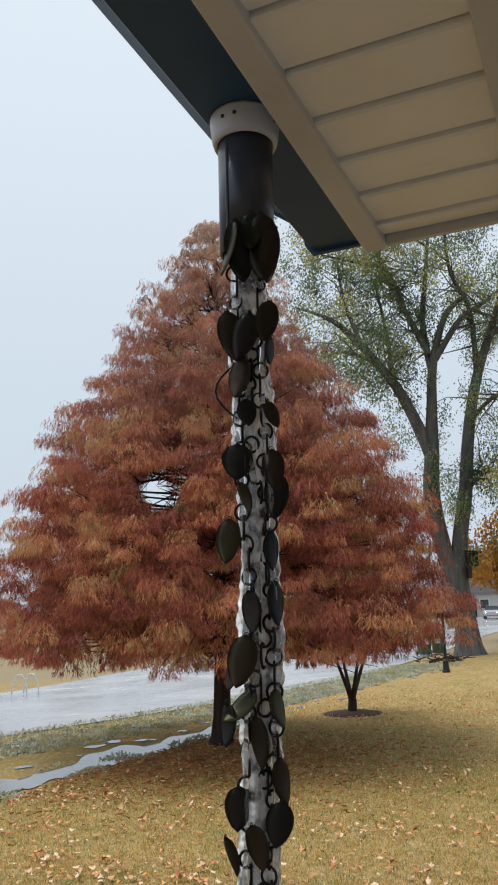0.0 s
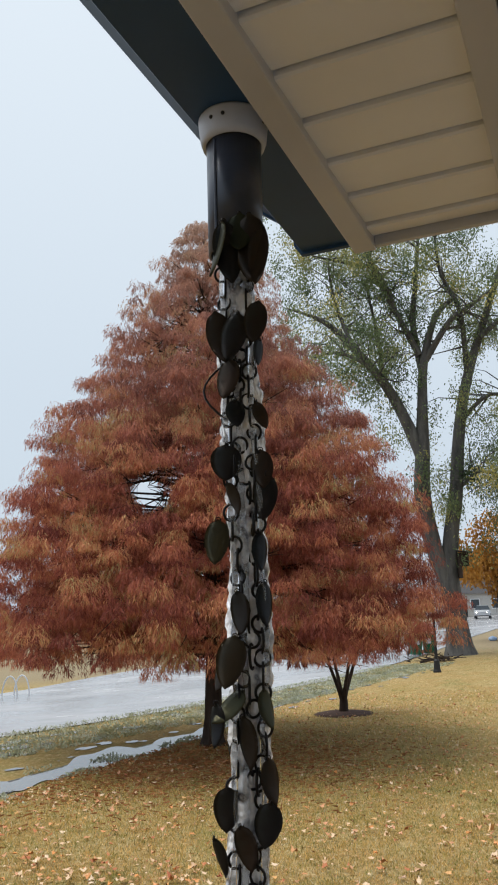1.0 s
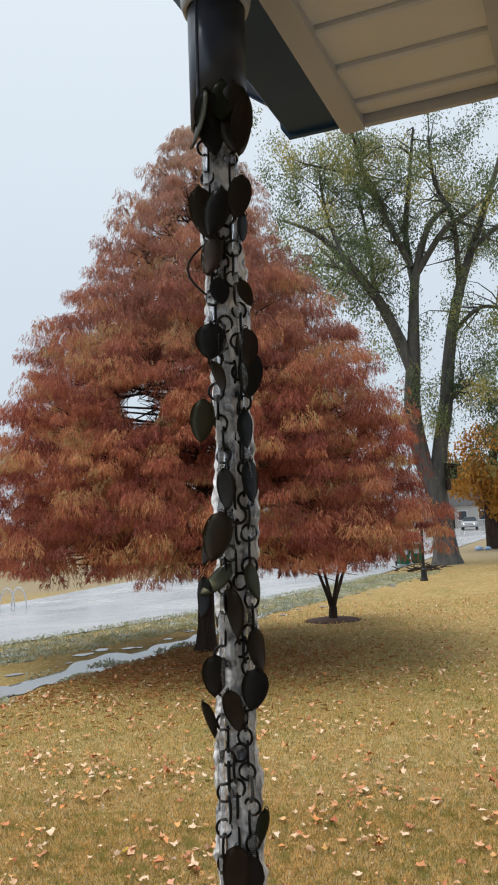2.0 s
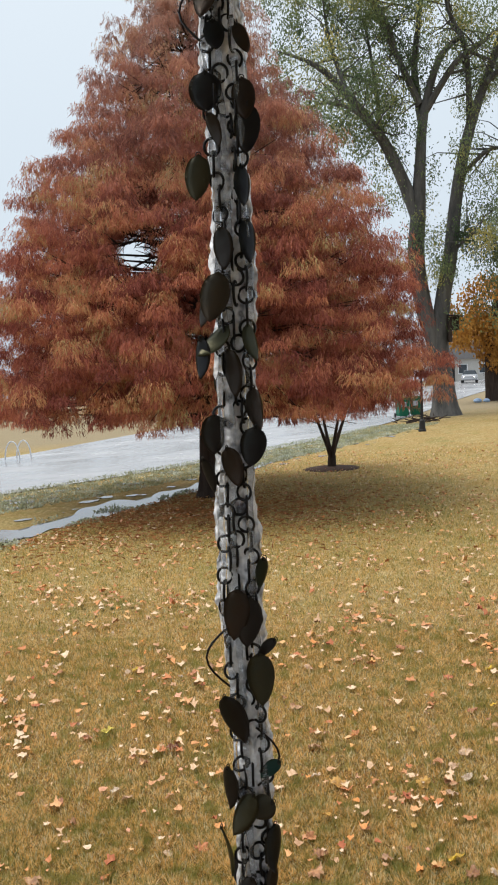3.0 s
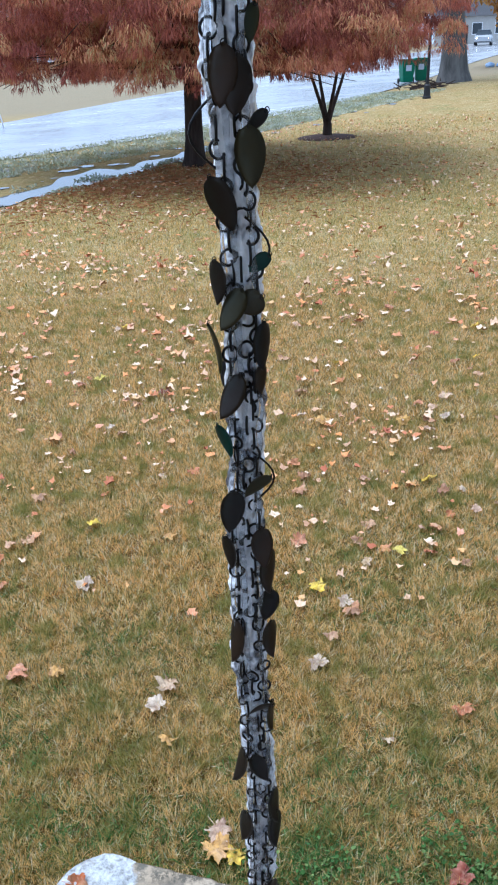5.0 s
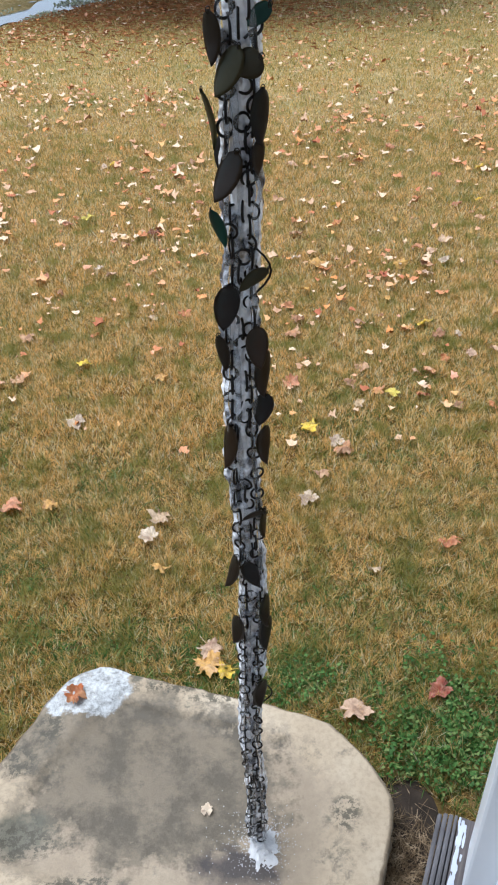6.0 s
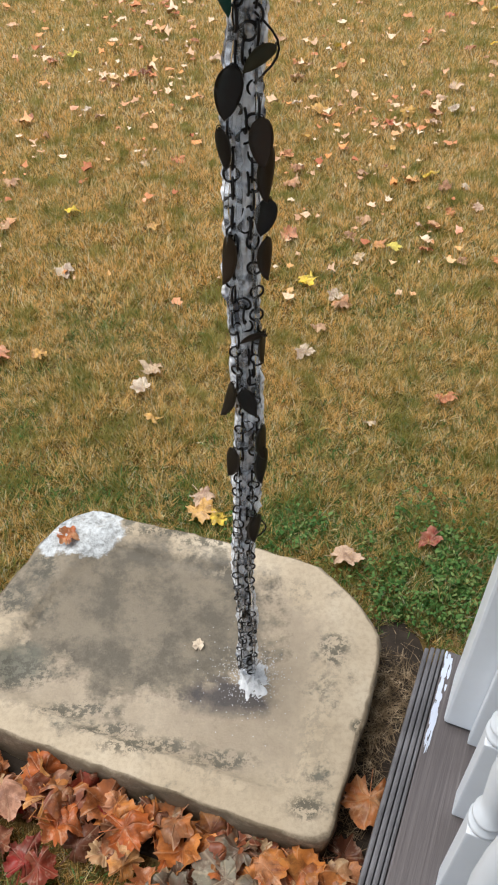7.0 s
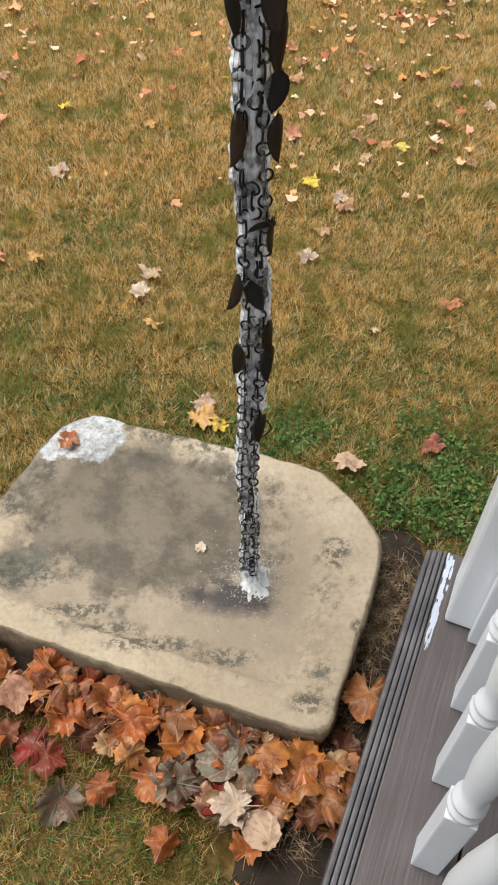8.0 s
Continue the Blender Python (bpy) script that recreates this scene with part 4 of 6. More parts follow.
# ---- trees ----
def cypress(name, at, height, profile, branches, per, rng_seed, label, gap=None, blades_per=170, stems=1):
    """A drooping, feathery conifer: trunk, limbs, and a crown of hanging sprays."""
    rng = np.random.default_rng(seed=rng_seed)
    base = np.array([at[0], at[1], rise(at[0], at[1])])
    t = thing(name, base, label, "tree")
    bm = bmesh.new()
    if stems == 1:
        zs = [-0.1, 0.15, 0.5, 1.5, height * 0.35, height * 0.7, height * 0.97]
        rs = [0.3, 0.21, 0.17, 0.15, 0.11, 0.055, 0.012]
        tube([base + np.array([0.03 * math.sin(z), 0, z]) for z in zs], rs, 12, bm)
    else:
        tube([base + np.array([0, 0, -0.1]), base + np.array([0, 0, 0.08]), base + np.array([0.01, 0, 0.34])], [0.17, 0.115, 0.10], 10, bm)
        for k in range(stems):
            a = 2 * math.pi * k / stems + 0.4
            d = np.array([math.cos(a), math.sin(a), 0])
            tube([base + np.array([0, 0, 0.25]), base + d * 0.1 + np.array([0, 0, 0.55]), base + d * 0.36 + np.array([0, 0, 1.2]), base + d * 0.8 + np.array([0, 0, 2.4])], [0.07, 0.05, 0.036, 0.02], 8, bm)
    part("trunk", bm, DARKBARK, t)
    limbs = bmesh.new()
    zs, ws = [p[0] for p in profile], [p[1] for p in profile]
    centres, sizes = [], []
    for i in range(branches):
        f = (i + 0.5) / branches
        z0 = zs[0] + 0.3 + (height - zs[0] - 0.5) * (1 - (1 - f) ** 0.62)
        a = i * 2.39996 + rng.uniform(-0.3, 0.3)
        droop = 0.16 if z0 > 3 else 0.24
        reach = np.interp(z0, zs, ws) * rng.uniform(0.84, 1.08)
        d = np.array([math.cos(a), math.sin(a), 0])
        line = []
        for s in (0, 0.25, 0.5, 0.75, 1.0):
            line.append(base + d * reach * s + np.array([0, 0, z0 + 0.16 * reach * s - droop * reach * s * s]) + rng.normal(size=3) * 0.10 * (s > 0))
        hold = 0.8 if z0 < 0.55 * height else 0.66
        if z0 > 0.86 * height:
            line = line[:2]
        tube([base + (q - base) * np.array([hold, hold, 1]) for q in line], [0.034, 0.026, 0.019, 0.012, 0.005][:len(line)], 5, limbs)
        for q, r in zip(line[1:4], line[2:5]):
            for _ in range(3 if z0 > 2.6 else 0):
                e = q + (r - q) * rng.uniform(0.4, 0.9) + rng.normal(size=3) * np.array([0.3, 0.3, 0.26])
                tube([base + (q - base) * np.array([hold, hold, 1]), base + (e - base) * np.array([hold, hold, 1])], [0.013, 0.004], 4, limbs)
        n = max(7, int(per * reach))
        for k in range(n):
            s = 1 - 0.7 * ((k + rng.random()) / n) ** 1.2
            side = np.array([-d[1], d[0], 0]) * rng.normal() * 0.24 * reach * (1.2 - 0.5 * s)
            c = base + d * reach * s + side + np.array([0, 0, z0 + 0.16 * reach * s - droop * reach * s * s + rng.normal() * 0.27])
            k_size = rng.uniform(0.16, 0.31) * (0.58 + 0.42 * min(1, reach / 2.5))
            if math.hypot(c[0] - base[0], c[1] - base[1]) > 1.05 * np.interp(c[2] - base[2], zs, ws):
                continue
            if c[2] < base[2] + 1.3 + 0.5 * k_size + 0.16 * max(0, abs(c[0] - base[0]) - 2.0):
                continue
            if gap and ((c[0] * 15.5 / c[1] - gap[0]) / (gap[2] + k_size * 0.8)) ** 2 + (((c[2] - 2.2) * 15.5 / c[1] + 2.2 - gap[1] + 0.1) / (gap[3] + k_size * 0.9)) ** 2 < 1 + 0.9 * noise.noise((c[0] * 2.5, c[1] * 0.7, c[2] * 2.5)):
                continue
            centres.append(c)
            sizes.append(k_size)
    tagged(part("limb", limbs, DARKBARK, t), "dark drooping limb wood", kind="stuff")
    centres, sizes = np.array(centres), np.array(sizes)
    m = len(centres)
    # each spray is a mop of fine fronds that fall away from its crown
    idx = np.repeat(np.arange(m), blades_per)
    n = len(idx)
    az, h = rng.uniform(0, 2 * np.pi, n), 1 - 1.15 * rng.random(n) ** 0.9
    rad = np.sqrt(np.clip(1 - h * h, 0, 1))
    lobes = 1 + 0.3 * np.sin(az * 3 + idx * 1.7) + 0.2 * np.sin(az * 5 + idx * 4.1)
    out = rng.uniform(0.78, 1.0, n) * lobes
    off = np.stack([np.cos(az) * rad * out, np.sin(az) * rad * out, h * 0.82 * out], 1)
    anchor = centres[idx] + off * sizes[idx][:, None]
    way = np.stack([np.cos(az) * (0.2 + rad * 0.2), np.sin(az) * (0.2 + rad * 0.2), -0.4 - 0.7 * rad], 1) + rng.normal(size=(n, 3)) * 0.3
    way /= np.linalg.norm(way, axis=1)[:, None]
    v, f = blades(anchor, way, rng.uniform(0.05, 0.12, n) * (0.55 + sizes[idx] * 1.6), rng.uniform(0.008, 0.015, n), rng)
    tint = rng.random(m)
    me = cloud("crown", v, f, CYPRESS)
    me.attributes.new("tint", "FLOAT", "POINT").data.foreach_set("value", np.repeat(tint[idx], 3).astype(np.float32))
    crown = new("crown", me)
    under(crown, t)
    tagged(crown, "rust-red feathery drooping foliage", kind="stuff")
    return t


cypress("cypress_tree", (-0.86, 16.3), 10.95, [(1.35, 4.1), (2.4, 4.8), (4, 4.25), (5, 3.65), (6.9, 2.65), (8.5, 1.65), (9.6, 1.05), (10.4, 0.65), (10.95, 0.35)], 270, 4.7, 3,
        "tall cone-shaped bald cypress in rust-red autumn colour on the lawn", gap=(-1.95, 4.78, 0.36, 0.22), blades_per=320)
cypress("cypress_tree", (2.07, 20.6), 5.0, [(1.1, 0.9), (2.2, 1.35), (3.5, 1.2), (5.0, 0.1)], 40, 6, 8,
        "small many-stemmed tree with dark red drooping foliage in a mulch bed", stems=4, blades_per=120)
cypress("cypress_tree", (-12.1, 31.5), 9.4, [(1.2, 3.0), (3, 3.2), (6, 2.0), (9.3, 0.1)], 80, 3, 11,
        "dark red conifer farther down the road", blades_per=70)


def mulch_bed():
    bm = bmesh.new()
    c = Vector((2.07, 20.6, 0))
    vs = []
    rows = []
    for f, h in ((0.05, 0.05), (0.5, 0.04), (0.85, 0.015), (1.0, -0.03)):
        row = []
        for k in range(28):
            a = 2 * math.pi * k / 28
            r = (0.75 + 0.08 * noise.noise((math.cos(a) * 2, math.sin(a) * 2, 0))) * f
            x, y = c.x + r * math.cos(a), c.y + r * math.sin(a)
            row.append(bm.verts.new((x, y, rise(x, y) + h + 0.02)))
        rows.append(row)
    for a, b in zip(rows, rows[1:]):
        for k in range(28):
            bm.faces.new((a[k], a[(k + 1) % 28], b[(k + 1) % 28], b[k]))
    bm.faces.new(rows[0])
    solo("mulch_bed", bm, MULCH, "round bed of dark mulch under the small tree", "mulch")


mulch_bed()


def leafy(name, at, label, trunks, limbs, clumps, count, leaf, material, seed, bark=BARK, hang=0.7):
    """A broadleaf tree: trunks and limbs as tapered tubes, leaves in hanging clumps."""
    t = thing(name, at, label, "tree")
    bm = bmesh.new()
    for pts, rad in trunks:
        line = smooth_line(pts, 4)
        r = [np.interp(i / (len(line) - 1), np.linspace(0, 1, len(rad)), rad) for i in range(len(line))]
        tube(line, r, 14, bm)
    part("trunk", bm, bark, t, smooth=True)
    rng = np.random.default_rng(seed=seed)
    twigs = bmesh.new()
    tips = []
    for pts, rad in limbs:
        line = smooth_line(pts, 4)
        r = [np.interp(i / (len(line) - 1), np.linspace(0, 1, len(rad)), rad) for i in range(len(line))]
        tube(line, r, 8, twigs)
        for k in range(2, len(line)):
            p = np.array(line[k])
            tips.append(p)
            for _ in range(2):
                d = rng.normal(size=3) * np.array([1, 1, 0.55]) + np.array([0, 0, 0.35])
                d /= np.linalg.norm(d)
                q = p + d * rng.uniform(0.9, 2.2)
                e = q + (d + np.array([0, 0, -0.5])) * rng.uniform(0.5, 1.4)
                tube([p, (p + q) / 2 + rng.normal(size=3) * 0.12, q, e], [r[k] * 0.4 + 0.012, 0.035, 0.022, 0.008], 5, twigs)
                tips += [q, e]
    tagged(part("limb", twigs, bark, t), "thin bare limb wood", kind="stuff")
    tips = np.array(tips)
    extra = []
    for c, s, n in clumps:
        extra.append(np.array(c) + rng.normal(size=(n, 3)) * np.array(s))
    pts = np.concatenate([tips] + extra) if extra else tips
    k = np.repeat(rng.integers(0, len(pts), count // 225), 25)
    c = np.repeat(pts[k[::25]] + rng.normal(size=(len(k) // 25, 3)) * 0.3, 25, 0) + rng.normal(size=(len(k), 3)) * np.array([0.34, 0.34, 0.26])
    # strings of leaves that hang from each twig end
    a = np.repeat(c, 9, 0) + rng.normal(size=(len(k) * 9, 3)) * np.array([0.16, 0.16, 0.12])
    a[:, 2] -= np.tile(np.arange(9) * leaf * 1.0, len(k)) * hang
    w = rng.normal(size=a.shape) * 0.5 + np.array([0, 0, -0.7])
    w /= np.linalg.norm(w, axis=1)[:, None]
    n = len(a)
    v, f = blades(a, w, rng.uniform(0.7, 1.5, n) * leaf * 1.2, rng.uniform(0.5, 0.9, n) * leaf, rng, 0.1)
    crown = new("crown", cloud("crown", v, f, material))
    under(crown, t)
    tagged(crown, "loose hanging foliage with gaps of sky", kind="stuff")
    return t


Y = 40
leafy("shade_tree", (9.7, Y, 0.5), "large old shade tree with forked grey trunks and thin yellow-green leaves",
      [([(9.75, Y, 0.2), (9.7, Y, 0.9), (9.65, Y, 2.0), (9.5, Y, 4.2), (9.75, Y, 6.4), (10.1, Y, 8.1), (10.6, Y + 0.3, 11.4), (11.3, Y + 0.4, 14.4), (12.7, Y + 0.6, 18.1), (14, Y, 22)], [0.95, 0.66, 0.52, 0.42, 0.37, 0.34, 0.3, 0.26, 0.18, 0.1]),
       ([(9.55, Y, 2.6), (9.15, Y, 4.4), (8.75, Y, 5.9), (8.45, Y, 8.1), (8.6, Y, 10.3), (8.76, Y, 12.7), (9.0, Y, 15.1), (9.8, Y, 17.6), (11.1, Y + 0.5, 18.9)], [0.3, 0.38, 0.42, 0.42, 0.37, 0.27, 0.22, 0.16, 0.08]),
       ([(8.6, Y, 10.0), (8.0, Y, 11.7), (6.95, Y - 0.4, 13.7), (5.3, Y - 0.8, 15.7), (3.8, Y - 1, 17.1), (1.9, Y - 1.2, 17.8)], [0.33, 0.3, 0.25, 0.2, 0.13, 0.02])],
      [([(8.3, Y, 11.2), (7.2, Y + 1, 14.0), (6.9, Y + 1.2, 17), (6.4, Y + 1, 20)], [0.2, 0.15, 0.1, 0.05]),
       ([(8.9, Y, 14.5), (8.8, Y + 1, 17.5), (9.1, Y + 1, 20), (9.3, Y, 23)], [0.2, 0.17, 0.13, 0.05]),
       ([(7.6, Y, 18.4), (6.8, Y, 20.3), (5.4, Y, 20.7), (3.5, Y, 21.2)], [0.16, 0.12, 0.09, 0.04]),
       ([(8.8, Y, 15.5), (7.6, Y, 18.2), (6.6, Y, 20.6), (6.0, Y, 23.5)], [0.17, 0.15, 0.12, 0.06]),
       ([(7.0, Y - 0.4, 13.6), (5.6, Y - 2, 14.5), (4.0, Y - 2.5, 14.9), (2.6, Y - 3, 14.2)], [0.13, 0.1, 0.07, 0.03]),
       ([(5.3, Y - 0.8, 15.7), (4.6, Y, 18.4), (4.3, Y, 20.5)], [0.13, 0.09, 0.04]),
       ([(9.1, Y, 15.2), (10.3, Y - 1, 17.0), (11.6, Y - 1, 17.9), (13, Y - 1, 19)], [0.18, 0.15, 0.1, 0.05]),
       ([(11.3, Y + 0.4, 14.4), (10.8, Y - 1, 17.5), (10.0, Y - 1, 19.5), (9.8, Y - 1, 22)], [0.16, 0.12, 0.1, 0.04]),
       ([(10.7, Y, 12), (11.9, Y - 1, 13), (13.4, Y - 1, 12.6), (14.6, Y - 1.4, 11)], [0.13, 0.1, 0.06, 0.03]),
       ([(10.2, Y, 8.4), (11.3, Y - 0.6, 9.2), (12.4, Y - 1, 8.6)], [0.1, 0.07, 0.03]),
       ([(12.0, Y, 16.4), (13.4, Y, 17.5), (15, Y, 18)], [0.16, 0.11, 0.05])],
      [((4.6, Y, 20.6), (2.2, 2.0, 1.3), 150), ((9.5, Y, 21.5), (2.6, 2.0, 1.5), 110), ((13, Y, 19.5), (2, 2, 2), 80), ((11.6, Y - 1, 8.0), (0.8, 0.8, 1.1), 60), ((4.0, Y - 1, 15.8), (1.7, 1.5, 1.4), 110), ((8.6, Y - 0.6, 8.8), (0.25, 0.3, 1.0), 8), ((12.6, Y - 1, 11), (1.2, 1, 2.2), 70)],
      72000, 0.085, WILLOW, 5, hang=1.3)
leafy("roadside_tree", (15.9, 52, 0.6), "roadside tree with dark trunk and orange autumn leaves",
      [([(15.9, 52, 0.1), (15.8, 52, 1.2), (15.7, 52, 3.4), (15.9, 52, 6), (16.5, 52, 9)], [0.8, 0.55, 0.45, 0.34, 0.15])],
      [([(15.7, 52, 4), (14.8, 51.6, 5.4), (13.8, 51, 6.2)], [0.16, 0.1, 0.04]), ([(15.8, 52, 5), (17, 51.6, 7), (18.5, 51, 8)], [0.18, 0.1, 0.04])],
      [((15.3, 51.2, 5.6), (1.3, 1.2, 1.0), 120), ((17.5, 52, 8), (1.6, 1.4, 1.5), 90)], 9000, 0.17, ORANGE, 6, DARKBARK)


def far_woods():
    rng = np.random.default_rng(seed=2)
    vs, fs, off = [], [], 0
    for i in range(34):
        x = -95 + 6.5 * i + rng.uniform(-2, 2)
        y = 165 + rng.uniform(-25, 40)
        h, w = rng.uniform(7, 12.5), rng.uniform(3, 5)
        n = 900
        a = np.stack([x + rng.normal(size=n) * w * 0.6, y + rng.normal(size=n) * w * 0.4, rise(x, y) + np.abs(rng.beta(2, 1.6, n)) * h], 1)
        d = rng.normal(size=(n, 3)) * 0.6 + np.array([0, 0, 0.9])
        d /= np.linalg.norm(d, axis=1)[:, None]
        v, f = blades(a, d, rng.uniform(0.8, 2.0, n), rng.uniform(0.06, 0.22, n), rng)
        vs.append(v)
        fs.append(f + off)
        off += len(v)
    tagged(new("far_woods", cloud("far_woods", np.concatenate(vs), np.concatenate(fs), HAZE)), "grey-brown bare trees in the hazy distance", "trees", kind="stuff")


far_woods()


# ---- along the road ----
def wheelie_bin(x, y, turn):
    z = rise(x, y)
    m = Matrix.Translation((x, y, z)) @ pose(0, 0, 0, 0, 0, turn)
    b = thing("wheelie_bin", (x, y, z), "green plastic wheeled rubbish bin beside the road", "bin", "bins by the road")
    bm = bmesh.new()
    hex_box(bm, [m @ Vector(p) for p in ((-0.24, -0.27, 0.06), (0.24, -0.27, 0.06), (0.24, 0.27, 0.06), (-0.24, 0.27, 0.06), (-0.31, -0.36, 0.98), (0.31, -0.36, 0.98), (0.31, 0.36, 0.98), (-0.31, 0.36, 0.98))])
    bmesh.ops.bevel(bm, geom=list(bm.edges), offset=0.03, segments=2, affect="EDGES")
    part("body", bm, BIN, b)
    part("lid", box(-0.34, 0.34, -0.4, 0.38, 0.985, 1.06, 0.03, m=m), BIN, b)
    part("sticker", box(-0.14, 0.12, -0.352, -0.335, 0.55, 0.8, m=m), COLLAR, b, "pale paper label")
    for s in (-1, 1):
        bm = lathe([(0.02, -0.03), (0.11, -0.03), (0.12, 0), (0.11, 0.03), (0.02, 0.03)], (0, 0, 0), 18)
        bmesh.ops.transform(bm, matrix=m @ Matrix.Translation((s * 0.3, 0.26, 0.12)) @ pose(0, 0, 0, 0, 90, 0), verts=bm.verts)
        part("wheel", bm, BLACK, b)


wheelie_bin(8.0, 42.2, 8)
wheelie_bin(8.75, 42.6, -6)


def lamp_pole():
    x, y = 6.62, 31.0
    z = rise(x, y)
    p = thing("pole", (x, y, z), "slim dark metal garden pole with a thicker foot", "pole")
    part("foot", lathe([(0.15, -0.05), (0.15, 0.05), (0.125, 0.1), (0.105, 0.42), (0.06, 0.47)], (x, y, z), 14), BLACK, p)
    part("shaft", lathe([(0.055, 0.45), (0.05, 2.3)], (x, y, z), 12), BLACK, p)
    part("cap", lathe([(0.055, 2.3), (0.09, 2.34), (0.05, 2.42), (0.01, 2.46)], (x, y, z), 12), BLACK, p)


lamp_pole()


def nest_box():
    x, y, z = 10.15, 39.5, 4.95
    b = thing("nest_box", (x, y, z - 0.5), "dark wooden nest box fixed to the tree trunk", "nest box")
    part("body", box(x - 0.15, x + 0.17, y - 0.15, y + 0.2, z - 0.34, z + 0.3, 0.015), DARKBARK, b)
    bm = bmesh.new()
    hex_box(bm, [Vector(p) for p in ((x - 0.3, y - 0.33, z + 0.3), (x + 0.3, y - 0.33, z + 0.25), (x + 0.3, y + 0.3, z + 0.35), (x - 0.3, y + 0.3, z + 0.4), (x - 0.3, y - 0.33, z + 0.36), (x + 0.3, y - 0.33, z + 0.31), (x + 0.3, y + 0.3, z + 0.41), (x - 0.3, y + 0.3, z + 0.46))])
    part("lid", bm, DARKBARK, b)
    part("backboard", box(x - 0.3, x - 0.152, y - 0.05, y + 0.3, z - 0.9, z + 0.3), DARKBARK, b)


nest_box()


def brush_heap():
    rng = random.Random(8)
    bm = bmesh.new()
    for _ in range(44):
        x, y = 7.6 + rng.gauss(0, 0.4), 36 + rng.gauss(0, 0.3)
        z = rise(x, y) + abs(rng.gauss(0, 0.10)) + 0.05
        a, l = rng.uniform(0, 6.28), rng.uniform(0.3, 0.8)
        tube([(x, y, z), (x + l * math.cos(a), y + l * math.sin(a), z + rng.uniform(-0.05, 0.2))], [0.03, 0.012], 5, bm)
    solo("brush_heap", bm, DARKBARK, "low heap of dark sticks on the lawn", "brushwood", kind="stuff")


brush_heap()


def bag(x, y, s, seed):
    rng = random.Random(seed)
    bm = bmesh.new()
    bmesh.ops.create_icosphere(bm, subdivisions=3, radius=s)
    z = rise(x, y)
    for v in bm.verts:
        v.co = Vector((v.co.x * 1.2, v.co.y, max(-0.5 * s, v.co.z * 0.75))) * (1 + 0.2 * noise.noise(v.co * 5 + Vector((seed, 0, 0)))) + Vector((x, y, z + 0.5 * s))
    solo("plastic_bag", bm, BLUE, "crumpled blue plastic bag on the verge", "bag", smooth=True)


bag(14.5, 51.2, 0.22, 1)
bag(15.0, 51.0, 0.18, 2)


def car(x, y, turn):
    z = rise(x, y) + 0.05
    m = Matrix.Translation((x, y, z)) @ pose(0, 0, 0, 0, 0, turn)
    c = thing("car", (x, y, z), "silver car with lit headlights on the wet road", "car")
    bm = bmesh.new()
    secs = [(-2.15, 0.35, 0.75, 0.78), (-1.9, 0.28, 0.9, 0.86), (-0.9, 0.25, 0.98, 0.9), (0.9, 0.25, 1.0, 0.9), (1.9, 0.28, 0.98, 0.86), (2.15, 0.4, 0.85, 0.78)]
    rows = []
    for yy, lo, hi, w in secs:
        rows.append([bm.verts.new(m @ Vector(p)) for p in ((-w, yy, lo), (w, yy, lo), (w * 1.02, yy, (lo + hi) / 2), (w * 0.94, yy, hi), (-w * 0.94, yy, hi), (-w * 1.02, yy, (lo + hi) / 2))])
    for a, b in zip(rows, rows[1:]):
        for k in range(6):
            bm.faces.new((a[k], a[(k + 1) % 6], b[(k + 1) % 6], b[k]))
    bm.faces.new(rows[0][::-1])
    bm.faces.new(rows[-1])
    part("body", bm, PAINT, c)
    bm = bmesh.new()
    hex_box(bm, [m @ Vector(p) for p in ((-0.82, -1.0, 0.97), (0.82, -1.0, 0.97), (0.82, 1.6, 0.97), (-0.82, 1.6, 0.97), (-0.62, -0.25, 1.42), (0.62, -0.25, 1.42), (0.62, 1.0, 1.45), (-0.62, 1.0, 1.45))])
    part("cabin_glass", bm, GLASS, c)
    part("roof", box(-0.62, 0.62, -0.3, 1.05, 1.43, 1.48, 0.01, m=m), PAINT, c)
    lamp = bpy.data.materials.new("headlight_glow")
    lamp.use_nodes = True
    lamp.node_tree.nodes["Principled BSDF"].inputs["Emission Color"].default_value = (1, 0.95, 0.85, 1)
    lamp.node_tree.nodes["Principled BSDF"].inputs["Emission Strength"].default_value = 6
    for s in (-0.6, 0.6):
        bm = bmesh.new()
        bmesh.ops.create_uvsphere(bm, u_segments=12, v_segments=8, radius=0.13, matrix=m @ Matrix.Translation((s, -2.08, 0.66)) @ Matrix.Diagonal((1.2, 0.6, 0.8, 1)))
        part("headlight", bm, lamp, c)
        for yy in (-1.35, 1.35):
            bm = lathe([(0.1, -0.1), (0.3, -0.1), (0.32, 0), (0.3, 0.1), (0.1, 0.1)], (0, 0, 0), 20)
            bmesh.ops.transform(bm, matrix=m @ Matrix.Translation((s * 1.35, yy, 0.3)) @ pose(0, 0, 0, 0, 90, 0), verts=bm.verts)
            part("wheel", bm, BLACK, c)


car(26.6, 97.0, -18)


